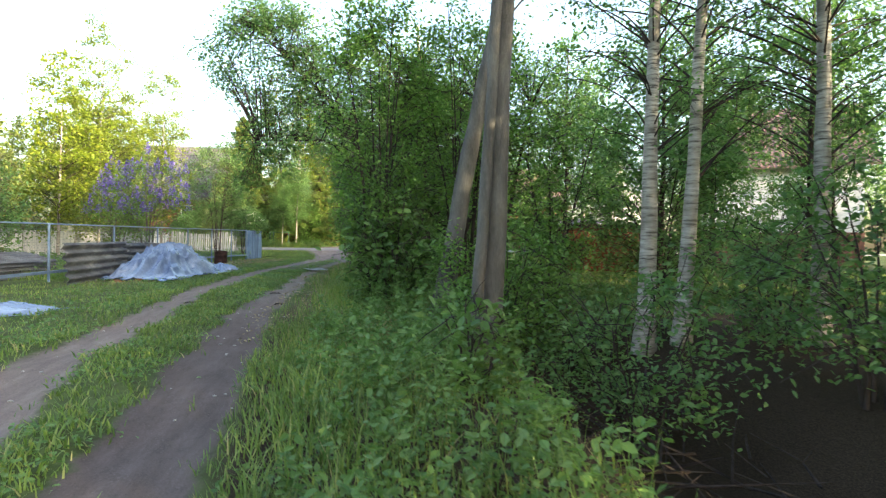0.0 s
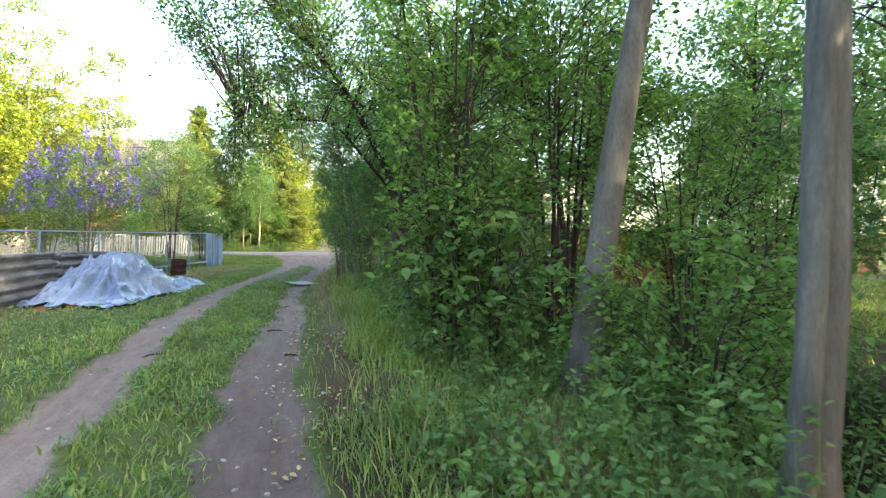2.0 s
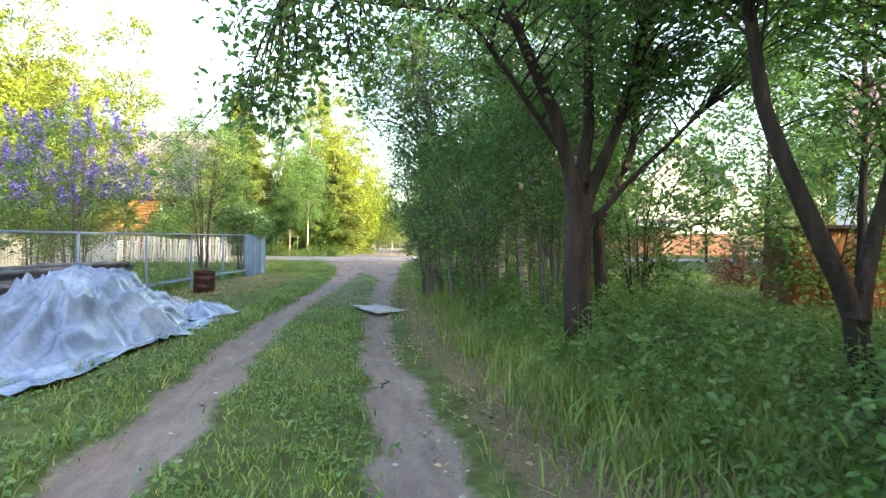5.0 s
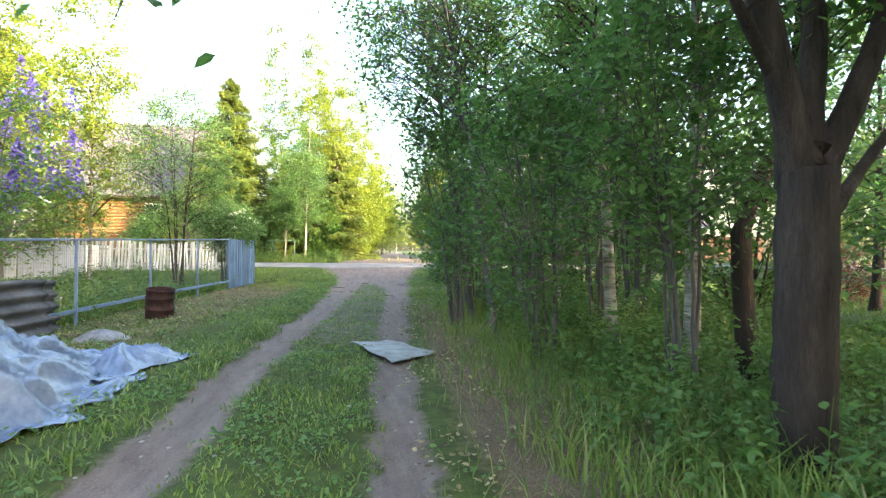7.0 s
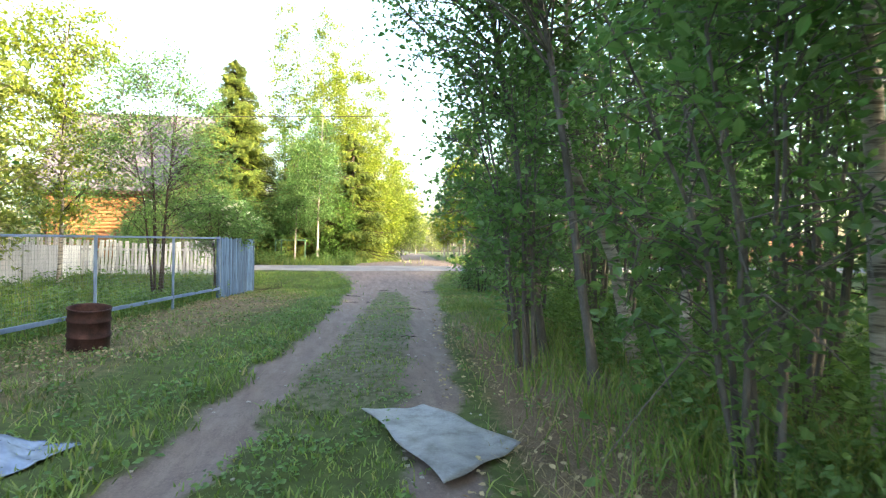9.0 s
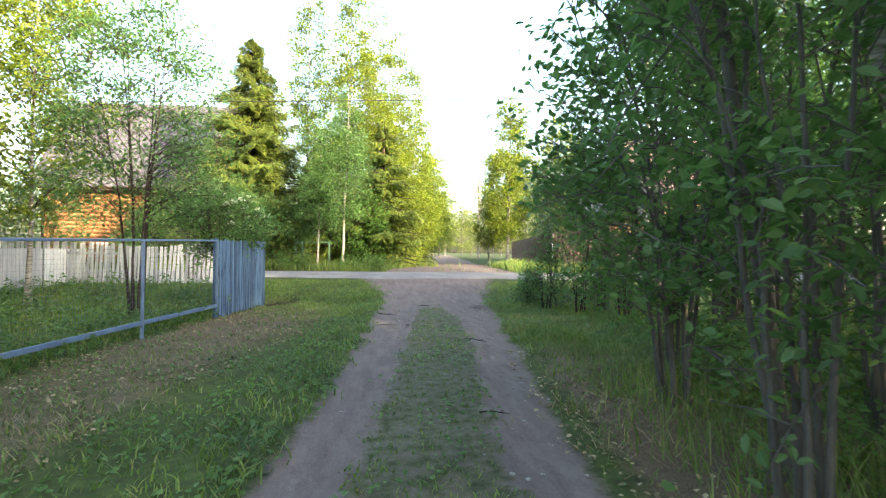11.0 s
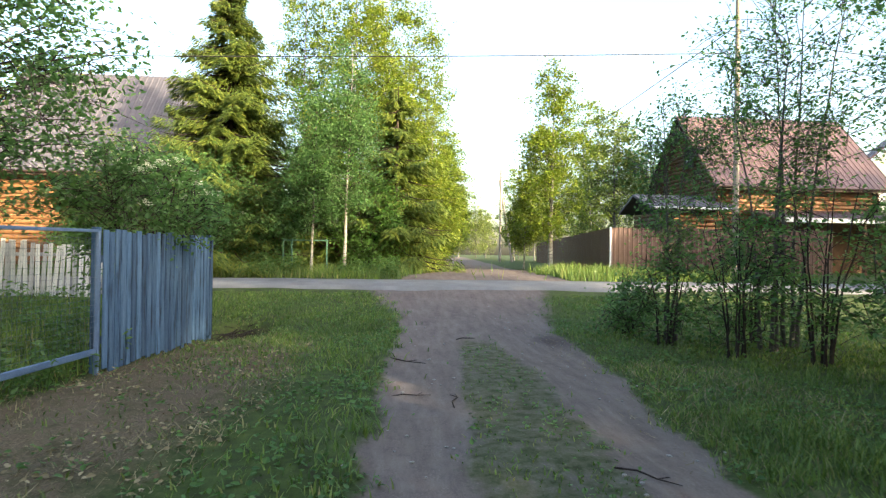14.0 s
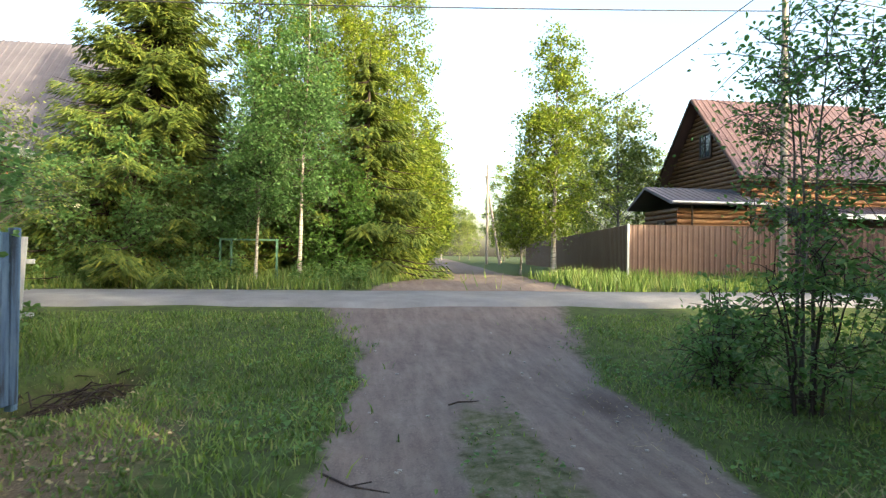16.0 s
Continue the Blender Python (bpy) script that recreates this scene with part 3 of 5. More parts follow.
blades("cut_straw", 4200, (0.0, 2.6, 33, 43), 0.03, 4.0, "pale cut straw beside the rut", M_STRAW, 12, lambda x, y: (0.9 * np.exp(-((x - np.interp(y, RUT_Y, RUT_R) - 0.45) / 0.28) ** 2), 1 + 0 * x), 0.006, two=False)


def low_leaves(name, n, area, size, label, seed, dens, material=M_HERB):
    rng = np.random.default_rng(seed)
    x, y = rng.uniform(area[0], area[1], n), rng.uniform(area[2], area[3], n)
    share, hf = dens(x, y)
    clump = np.sin(x * 2.1 + np.sin(y * 1.7)) * np.sin(y * 1.9 + np.sin(x * 2.7)) > -0.1
    ok = (rng.random(n) < share) & clump
    x, y = x[ok], y[ok]
    z = ground_z(x, y) + rng.uniform(0.01, 0.07, len(x))
    v, f = leaves(np.stack([x, y, z], 1), size, rng, wide=0.8, up=1.5, droop=0.0)
    return tagged(quads(name, v, f, material), label, "weeds", kind="stuff")


low_leaves("clover_patch", 42000, (-3.2, 0.8, 1, 42), 0.05, "clover and plantain leaves among the grass", 21, dens_mid)
low_leaves("weed_patch", 52000, (-6.5, -1.0, 3, 45), 0.06, "dandelion and clover leaves on the verge", 22, dens_left)
low_leaves("verge_weeds", 30000, (-1, 3.5, 3, 45), 0.055, "low weeds on the shaded verge", 23, dens_right)
low_leaves("dry_leaf_litter", 9000, (-6.6, -3.0, 16, 43), 0.05, "dry fallen leaves by the fence", 25, lambda x, y: ((litter_mask(x, y) > 0.3) * 0.8, 1 + 0 * x), M_STRAW)
low_leaves("fallen_leaves", 17000, (-1.6, 3.0, 8, 33), 0.05, "dry fallen leaves on the rut and verge", 24, lambda x, y: (0.55 * (x > np.interp(y, RUT_Y, RUT_R) + 0.1) + 0 * x, 1 + 0 * x), M_STRAW)


def herbs(name, n, area, height, size, label, seed, dens, per=16, material=M_HERB):
    """Upright herbs: a stalk each, with leaves along it."""
    rng = np.random.default_rng(seed)
    x, y = rng.uniform(area[0], area[1], n), rng.uniform(area[2], area[3], n)
    share, hf = dens(x, y)
    ok = rng.random(n) < share
    x, y, hf = x[ok], y[ok], hf[ok]
    P, stalks = [], []
    for a, b, q in zip(x, y, hf):
        z = float(ground_z(a, b))
        h = height * q * rng.uniform(0.5, 1.25)
        tip = np.array([a, b, z]) + [rng.normal(0, 0.15 * h), rng.normal(0, 0.15 * h), h]
        path = bez(np.array([a, b, z - 0.02]), np.array([a, b, z + 0.5 * h]), tip, 4)
        stalks.append((path, np.array([0.006, 0.005, 0.004, 0.002])))
        t = rng.uniform(0.2, 1.0, (per, 1))
        c = path[0] * (1 - t) + tip * t
        ang = rng.uniform(0, 2 * np.pi, per)
        rr = size * rng.uniform(0.4, 1.3, per) * (1.25 - 0.6 * t[:, 0])
        P.append(c + np.stack([np.cos(ang) * rr, np.sin(ang) * rr, rng.normal(0, 0.02, per)], 1))
    v, f = leaves(np.concatenate(P), size, rng, wide=0.6, up=0.9, droop=0.15)
    v2, f2 = tubes(stalks, 3)
    return tagged(quads(name, np.concatenate([v, v2]), np.concatenate([f, f2 + len(v)]), material), label, "undergrowth", kind="stuff")


def dens_under(x, y):
    r = np.interp(y, RUT_Y, RUT_R)
    a = np.clip((x - r - np.interp(y, (0, 8, 12, 20, 26, 34), (1.3, 1.2, 1.4, 1.6, 1.9, 2.2))) / 0.5, 0, 1)
    return a * np.clip((35 - y) / 3, 0, 1) * np.clip((y - 1.5) / 5, 0.15, 1) * np.where((y < 8.0) & (x > 1.7), 0.05, 1), np.clip(0.5 + 0.5 * (x - r - 1.3), 0.5, 1.1) * np.interp(y, (0, 14, 18, 24), (1, 1, 0.9, 0.9))


herbs("undergrowth", 3800, (-0.4, 5.5, 1.6, 35), 0.72, 0.085, "nettles, raspberry canes and herbs under the trees", 31, dens_under, 20)
herbs("verge_herbs", 280, (-0.35, 1.7, 1.6, 9.0), 0.45, 0.07, "leafy green herbs on the verge", 35, lambda x, y: (np.clip((x - np.interp(y, RUT_Y, RUT_R) - 0.7) / 0.5, 0, 1), 1 + 0 * x), 18)
herbs("fence_nettles", 900, (-8.5, -5.3, 18, 38.5), 0.42, 0.09, "nettles growing along the mesh fence", 32, lambda x, y: ((np.abs(x - fence_x(y) + 0.45) < 0.5) * 1.0, 1 + 0 * x), 14)
herbs("garden_weeds", 1000, (-16, -6.2, 20, 45), 0.42, 0.13, "leafy weeds in the garden", 33, lambda x, y: ((x < fence_x(y) - 0.5) * 1.0, 1 + 0 * x), 12)
herbs("far_roadside_weeds", 420, (-13, -1.2, 50.2, 52.5), 0.65, 0.12, "nettles on the far roadside", 34, lambda x, y: (0.9 * (np.sin(x * 1.9) > -0.4), 1 + 0 * x), 14)

# ---- trees by the track ----


def G(x, y):
    return float(ground_z(x, y)) - 0.03


def up(x0, y0, h, dx=0.0, dy=0.0):
    return [(x0, y0, 0), (x0 + dx * 0.35, y0 + dy * 0.35, h * 0.4), (x0 + dx, y0 + dy, h)]


# leaning aspens at the start of the verge
tree("aspen_tree", (1.75, 9.8, G(1.75, 9.8)), [(up(0, 0, 9.5, 1.9, 0.5), 0.20, 0.09)], [((2.0, 0.6, 8.2), (2.2, 2.2, 2.0), 60)], M_BARK_GREY, M_LEAF,
     "leaning grey aspen with bare lower trunk", size=0.09, per=55, seed=41)
tree("aspen_tree", (1.9, 7.15, G(1.9, 7.15)), [(up(0, 0, 10, 0.45, 0.1), 0.165, 0.08)], [((0.6, 0.2, 8.4), (2.0, 2.2, 2.0), 60)], M_BARK_GREY, M_LEAF,
     "upright grey aspen rooted beside a slim grey post", size=0.09, per=55, seed=42)
# likely a wooden post; built with the trunk shape and grey bark
tree("grey_post", (1.68, 7.0, G(1.68, 7.0)), [(up(0, 0, 6.5, 0.42, 0.05), 0.085, 0.065)], [], M_BARK_GREY, M_LEAF, "slim grey wooden post beside the aspen", "tree trunk", seed=43)
tree("birch_tree", (4.75, 8.4, G(4.75, 8.4)), [(up(0, 0, 11, 0.3, 0.1), 0.16, 0.05)], [((0.2, 0, 8.2), (2.2, 2.2, 2.8), 70), ((0.3, 0.2, 5.2), (2.0, 2.0, 1.9), 34)], M_BARK_BIRCH, M_LEAF_DARK,
     "white-barked birch in the thicket", size=0.08, per=60, seed=44, droop=0.6)
tree("birch_tree", (5.2, 8.1, G(5.2, 8.1)), [(up(0, 0, 11, 0.5, -0.3), 0.13, 0.05)], [((0.5, 0, 8.2), (2.2, 2.4, 2.8), 60), ((0.7, 0.3, 5.0), (1.9, 1.9, 1.8), 34)], M_BARK_BIRCH, M_LEAF_DARK,
     "birch with dark stained bark in the thicket", size=0.08, per=60, seed=45, droop=0.6)

tree("birch_tree", (6.9, 7.3, G(6.9, 7.3)), [(up(0, 0, 10, 0.1, 0.2), 0.14, 0.06)], [((0.2, 0, 8.4), (2.0, 2.0, 2.2), 50), ((0.2, 0.6, 4.8), (2.0, 2.0, 1.9), 44)], M_BARK_BIRCH, M_LEAF_DARK,
     "birch with dull pinkish bark behind the ditch", size=0.08, per=50, seed=46, droop=0.6)


def bush(name, x, y, h, r, seed, label, leafm=M_LEAF, size=0.085, stems=6, clusters=120, per=70, bark=M_BARK_DARK, cat="bush", low=0.25, flowers=None, spread=0.26, lean=(0, 0), detail=True):
    rng = np.random.default_rng(seed)
    st = []
    for i in range(stems):
        a = 2 * math.pi * i / stems + rng.uniform(-0.4, 0.4)
        q = r * rng.uniform(0.2, 0.7)
        st.append(([(0.12 * math.cos(a), 0.12 * math.sin(a), 0), (q * 0.4 * math.cos(a) + lean[0] * 0.3, q * 0.4 * math.sin(a) + lean[1] * 0.3, h * 0.4),
                    (q * math.cos(a) + lean[0], q * math.sin(a) + lean[1], h * rng.uniform(0.75, 0.95))], 0.014 + 0.0035 * h, 0.006))
    return tree(name, (x, y, G(x, y)), st, [((lean[0] * 0.6, lean[1] * 0.6, h * (0.5 + low / 2)), (r, r, h * (0.52 - low / 2)), clusters)], bark, leafm, label, cat, size, per, spread, seed, detail, limb=0.012, flowers=flowers)


# dense leafy thicket on the verge
bush("bird_cherry_bush", 0.8, 11.6, 6.4, 1.4, 51, "dense leafy bird cherry bush with thin stems", stems=8, clusters=140, low=0.16)
bush("bird_cherry_bush", 2.6, 11.9, 6.6, 1.6, 52, "tall dense bird cherry bush on the verge", stems=7, clusters=120, low=0.3)
bush("bird_cherry_bush", 4.4, 11.6, 4.2, 1.5, 53, "leafy bird cherry bush behind the aspens", stems=6, clusters=90, low=0.2)
bush("hazel_bush", 2.7, 9.2, 2.3, 1.2, 54, "low leafy bush under the aspens", stems=6, clusters=70, low=0.0)
bush("hazel_bush", 3.6, 6.4, 2.2, 1.3, 55, "low shaded bush in the ditch", M_LEAF_DARK, stems=6, clusters=30, low=0.2)
bush("hazel_bush", 5.3, 4.9, 2.6, 1.3, 57, "shaded bush beyond the ditch", M_LEAF_DARK, stems=6, clusters=50, low=0.1)
bush("hazel_bush", 6.2, 7.4, 2.0, 1.3, 58, "leafy bush between the birches", M_LEAF_DARK, stems=6, clusters=50, low=0.1)
bush("maple_sapling", 1.1, 10.9, 2.3, 0.85, 59, "young maple sapling with broad leaves", M_HERB, 0.15, 4, 55, 16, spread=0.2, low=0.05)
bush("maple_sapling", 1.3, 13.2, 1.3, 0.75, 60, "young maple sapling with broad leaves", M_HERB, 0.15, 4, 34, 16, spread=0.2, low=0.05)
bush("maple_sapling", 1.0, 12.1, 2.7, 0.95, 71, "leafy young maple with broad bright leaves", M_HERB, 0.15, 5, 80, 18, spread=0.22, low=0.05)
bush("maple_sapling", 1.9, 12.9, 2.9, 1.0, 72, "leafy young maple with broad bright leaves", M_HERB, 0.15, 5, 80, 18, spread=0.22, low=0.05)
bush("maple_sapling", 1.35, 5.6, 1.0, 0.5, 61, "young maple sapling with broad leaves", M_HERB, 0.14, 4, 24, 14, spread=0.18, low=0.0)

# dark tree with forked limbs and the crooked trunks round it
tree("willow_tree", (1.6, 18.9, G(1.6, 18.9)),
     [([(0, 0, 0), (-0.1, 0, 1.3), (-0.05, 0, 2.3)], 0.20, 0.19), ([(-0.05, 0, 2.1), (-0.5, -0.1, 3.4), (-1.7, -0.4, 5.4), (-4.3, -0.8, 7.8)], 0.13, 0.025),
      ([(-0.05, 0, 2.1), (0.15, 0.1, 3.3), (0.2, 0.3, 6.5)], 0.13, 0.04), ([(-0.02, 0, 1.9), (0.5, -0.1, 3.1), (1.3, -0.3, 6.0)], 0.12, 0.04),
      ([(0.0, 0, 1.7), (0.7, 0.2, 2.3), (2.2, 0.5, 3.6)], 0.07, 0.025), ([(-0.2, 0, 2.7), (-1.8, -0.7, 4.3), (-3.9, -1.3, 4.1)], 0.05, 0.012)],
     [((-0.6, -0.2, 6.0), (2.9, 2.6, 1.7), 140), ((-3.5, -0.7, 6.8), (2.1, 2.0, 1.8), 210), ((-3.4, -1.2, 4.2), (1.25, 1.2, 1.0), 55), ((1.8, 0, 5.0), (2.0, 2.0, 1.6), 70), ((-4.05, -1.35, 2.98), (0.32, 0.3, 0.22), 11), ((0.1, -0.3, 4.3), (2.1, 1.8, 0.9), 70)],
     M_BARK_DARK, M_LEAF_DARK, "dark forked willow with a thick ridged trunk", size=0.095, per=60, seed=62)
tree("willow_tree", (3.6, 16.3, G(3.6, 16.3)), [([(0, 0, 0), (-0.25, 0, 0.9), (-1.1, 0.2, 2.8), (-1.5, 0.3, 5.2)], 0.15, 0.05), ([(-0.2, 0, 0.8), (0.3, 0.1, 2.4), (0.6, 0.2, 5)], 0.10, 0.04)],
     [((-1.4, 0.2, 5.6), (2.2, 2.2, 1.5), 110), ((0.6, 0, 5.0), (1.9, 2.0, 1.4), 70), ((0.4, -0.4, 3.2), (1.3, 1.3, 0.7), 26)], M_BARK_DARK, M_LEAF,
     "crooked dark willow leaning over the verge", size=0.09, per=60, seed=63)
tree("willow_tree", (4.1, 15.0, G(4.1, 15.0)), [([(0, 0, 0), (0.1, 0, 1.5), (-0.3, 0, 5.0)], 0.10, 0.04), ([(0.0, 0.1, 0.3), (0.5, 0.2, 2), (1.0, 0, 5.0)], 0.08, 0.03)],
     [((0.2, 0, 5.0), (2.1, 2.1, 1.8), 110)], M_BARK_DARK, M_LEAF, "dark twin-stemmed willow in the thicket", size=0.09, per=60, seed=64)
tree("birch_tree", (2.2, 22.9, G(2.2, 22.9)), [(up(0, 0, 8.5, -0.5, 0), 0.10, 0.03)], [((-0.4, 0, 6.0), (1.9, 1.9, 2.2), 90)], M_BARK_BIRCH, M_LEAF_DARK,
     "birch with patchy bark in the roadside thicket", size=0.085, per=60, seed=65, droop=0.5)
tree("birch_tree", (2.9, 22.2, G(2.9, 22.2)), [(up(0, 0, 9.5, 0.1, 0), 0.12, 0.04)], [((0.0, 0, 6.6), (2.0, 2.0, 2.4), 90)], M_BARK_BIRCH, M_LEAF_DARK,
     "birch with dark marked bark in the thicket", size=0.085, per=60, seed=66, droop=0.5)
tree("willow_tree", (3.3, 21.6, G(3.3, 21.6)), [([(0, 0, 0), (-0.15, 0, 2.0), (0.5, 0, 3.2), (0.9, 0.1, 6.5)], 0.15, 0.05)], [((0.6, 0, 5.4), (1.9, 1.9, 1.8), 80)], M_BARK_DARK, M_LEAF_DARK,
     "bent dark trunk in the thicket", size=0.09, per=55, seed=67)
tree("alder_tree", (1.25, 25.7, G(1.25, 25.7)), [(up(0, 0, 7.5, -1.2, 0.3), 0.065, 0.025)], [((-1.1, 0.2, 5.8), (1.7, 1.8, 1.7), 90)], M_BARK_GREY, M_LEAF_DARK,
     "slender alder leaning towards the track", size=0.085, per=60, seed=68)
tree("alder_tree", (1.3, 27.6, G(1.3, 27.6)), [(up(0, 0, 7.5, -1.3, 0.2), 0.07, 0.025), ([(0.1, 0.2, 0), (-0.1, 0.3, 2), (-0.2, 0.4, 5.5)], 0.04, 0.015)],
     [((-1.0, 0, 5.6), (1.8, 1.8, 1.9), 100)], M_BARK_GREY, M_LEAF_DARK, "slender alder with two grey stems", size=0.085, per=60, seed=69)
tree("birch_tree", (2.35, 26.9, G(2.35, 26.9)), [([(0, 0, 0), (-0.35, 0, 1.6), (-1.0, 0, 2.9), (-1.0, 0, 4.5), (-0.9, 0, 8.5)], 0.105, 0.035)], [((-0.9, 0, 6.6), (1.9, 1.9, 1.9), 90)], M_BARK_BIRCH, M_LEAF_DARK,
     "crooked birch with flaking bark", size=0.085, per=60, seed=70)
tree("birch_tree", (2.6, 26.1, G(2.6, 26.1)), [(up(0, 0, 8.5, 0.25, 0), 0.085, 0.03)], [((0.2, 0, 6.0), (1.8, 1.8, 2.0), 80)], M_BARK_BIRCH, M_LEAF_DARK,
     "straight birch beside the crooked one", size=0.085, per=60, seed=71)
for i, (x, y, h, r, dx) in enumerate([(0.8, 26.8, 5.0, 1.0, -0.3), (1.5, 29.6, 5.2, 1.25, -0.5), (2.3, 31.0, 5.5, 1.5, 0), (2.6, 24.2, 5.5, 1.5, 0), (1.9, 20.8, 4.6, 1.2, -0.4),
                                      (3.0, 28.6, 6.0, 1.7, 0), (3.9, 32.6, 6.0, 1.6, 0.2), (1.2, 22.9, 4.4, 1.05, -0.5), (3.2, 30.2, 8.3, 1.9, 0), (4.6, 28.6, 9.0, 2.0, 0), (3.9, 25.4, 8.3, 1.8, 0), (4.0, 32.6, 8.8, 1.9, 0)]):
    bush("alder_bush", x, y, h, r, 80 + i, "many-stemmed alder bush with dull green leaves", M_LEAF_DARK, 0.095, 6, 100 if h < 7 else 78, 52, M_BARK_GREY, low=0.16 if y > 29 or x < 1.4 else 0.32, lean=(dx, 0))
# bushes and saplings before the crossing
tree("rowan_tree", (5.6, 35.2, G(5.6, 35.2)), [(up(0, 0, 8.0, -0.4, 0.2), 0.11, 0.03)], [((-0.6, 0, 6.0), (2.3, 2.2, 2.0), 120)], M_BARK_DARK, M_LEAF_DARK, "dark leafy rowan beside the thicket", size=0.09, per=60, seed=91)
for i, (x, y, h, r) in enumerate([(3.2, 40.2, 1.8, 0.6), (3.8, 39.0, 2.5, 0.8), (4.7, 38.3, 3.0, 1.0), (5.9, 37.5, 3.4, 1.1), (4.9, 40.4, 2.1, 0.8), (6.8, 39.2, 2.8, 1.0), (5.0, 36.4, 2.4, 0.9), (3.0, 41.4, 1.1, 0.45)]):
    bush("hazel_bush", x, y, h, r, 100 + i, "shrubby bush growing beside the crossing", M_LEAF_DARK, 0.085, 6, 38, 40, M_BARK_DARK, low=0.05)
for i, (x, y, h, r) in enumerate([(3.5, 40.6, 4.8, 0.8), (4.6, 39.4, 6.0, 1.1), (5.4, 40.0, 7.6, 1.6), (6.3, 37.8, 7.6, 1.5)]):
    bush("aspen_sapling", x, y, h, r, 110 + i, "thin aspen sapling with sparse round leaves", M_LEAF_DARK, 0.072, 3, 90, 42, M_BARK_GREY, "tree", 0.3)

# ---- garden side trees ----
bush("lilac_bush", -8.1, 27.4, 4.9, 1.9, 121, "lilac bush covered in purple blossom", M_LEAF, 0.085, 8, 130, 50, M_BARK_GREY, low=0.25, flowers=(M_LILAC, 0.9, 0.075, (1.5, 0.42)))
bush("lilac_bush", -10.4, 30.4, 4.2, 1.6, 122, "lilac bush with scattered purple blossom", M_LEAF, 0.09, 7, 90, 45, M_BARK_GREY, low=0.25, flowers=(M_LILAC, 0.6, 0.08, (1.5, 0.42)), detail=False)
bush("plum_tree", -7.1, 37.6, 7.4, 2.1, 123, "spindly plum tree with thin upright branches", M_LEAF_DARK, 0.085, 6, 230, 66, M_BARK_DARK, "tree", 0.26, spread=0.32)
bush("viburnum_bush", -6.0, 40.3, 3.3, 1.35, 124, "bush with white flower heads behind the board fence", M_LEAF_DARK, 0.09, 7, 130, 60, M_BARK_DARK, low=0.42, flowers=(M_WHITEFLOWER, 0.35, 0.035, (1.4, 0.10)))
bush("viburnum_bush", -8.6, 52.4, 4.4, 2.2, 125, "broad bush with white flower heads across the lane", M_LEAF_DARK, 0.12, 7, 210, 80, M_BARK_DARK, low=0.0, flowers=(M_WHITEFLOWER, 0.12, 0.04, (1.4, 0.10)), spread=0.32, detail=False)
bush("viburnum_bush", -12.0, 52.8, 2.9, 2.0, 126, "broad leafy bush by the log house", M_LEAF_DARK, 0.14, 7, 170, 70, M_BARK_DARK, low=0.0, spread=0.32, detail=False)
bush("willow_bush", -8.8, 47.0, 4.4, 1.5, 127, "grey-green willow bush behind the slat fence", M_LEAF_WILLOW, 0.08, 7, 80, 50, M_BARK_GREY, low=0.1, spread=0.3, detail=False)


def spruce(at, h, r, seed, label, tiers=34):
    rng = np.random.default_rng(seed)
    root = thing("spruce_tree", at, label, "tree")
    v, f = tubes([(np.array([(0, 0, 0), (0, 0, h * 0.5), (0.05, 0, h)]), np.array([0.022 * h, 0.013 * h, 0.01]))], 8)
    quads("trunk", v, f, M_BARK_DARK, root, smooth=True)
    limbs, P, T = [], [], []
    for i in range(tiers):
        q = (i + 0.5) / tiers
        z0 = h * (0.03 + 0.95 * q)
        reach = r * (1 - q) ** 0.72 + 0.10
        for j in range(int(5 + 5 * (1 - q))):
            a = rng.uniform(0, 2 * np.pi)
            z = z0 + rng.uniform(-0.5, 0.5) * h / tiers * 1.6
            ln = reach * rng.uniform(0.42, 1.15)
            d = np.array([math.cos(a), math.sin(a), 0])
            e = d * ln + [0, 0, z - ln * 0.28 + 0.1 * ln * q]
            s = np.array([0, 0, z])
            path = bez(s, d * ln * 0.55 + [0, 0, z - ln * 0.26], e + [0, 0, 0.06 * ln], 6)
            limbs.append((path, np.linspace(0.012 + 0.01 * ln, 0.004, 6)))
            m = int(60 + 140 * ln)
            t = rng.uniform(0.15, 1.0, m)
            c = np.stack([np.interp(t, np.linspace(0, 1, 6), path[:, k_]) for k_ in range(3)], 1)
            side = np.cross(d, [0, 0, 1.0])
            w = (1.05 - 0.6 * t) * 0.38 * ln * 0.6
            off = rng.uniform(-1, 1, m) * w
            P.append(c + off[:, None] * side - np.stack([0 * t, 0 * t, np.abs(off) * 0.55 + rng.uniform(0, 0.30, m)], 1))
            T.append(d * 0.7 + np.sign(off)[:, None] * side * 0.6 + np.array([0, 0, -0.55]) + rng.normal(0, 0.15, (m, 3)))
    v, f = tubes(limbs, 4)
    quads("branching", v, f, M_BARK_DARK, root)
    p, t = np.concatenate(P), np.concatenate(T)
    t /= np.linalg.norm(t, axis=1)[:, None]
    s = np.cross(t, rng.normal(0, 0.3, t.shape) + [0, 0, 1])
    s /= np.linalg.norm(s, axis=1)[:, None]
    L = rng.uniform(0.12, 0.27, (len(p), 1))
    W = 0.044
    v = np.stack([p - s * W * 0.6, p + s * W * 0.6, p + L * t + s * W * 0.2, p + L * t - s * W * 0.2], 1)
    quads("crown", v.reshape(-1, 3), np.arange(len(p) * 4).reshape(-1, 4), M_NEEDLE, root)
    return root


spruce((-8.1, 53.8, 1.4), 11.7, 4.3, 131, "tall dense spruce lit golden at its top", 58)
spruce((-1.5, 54.2, 1.4), 7.6, 2.9, 132, "spruce with low drooping boughs by the lane", 24)
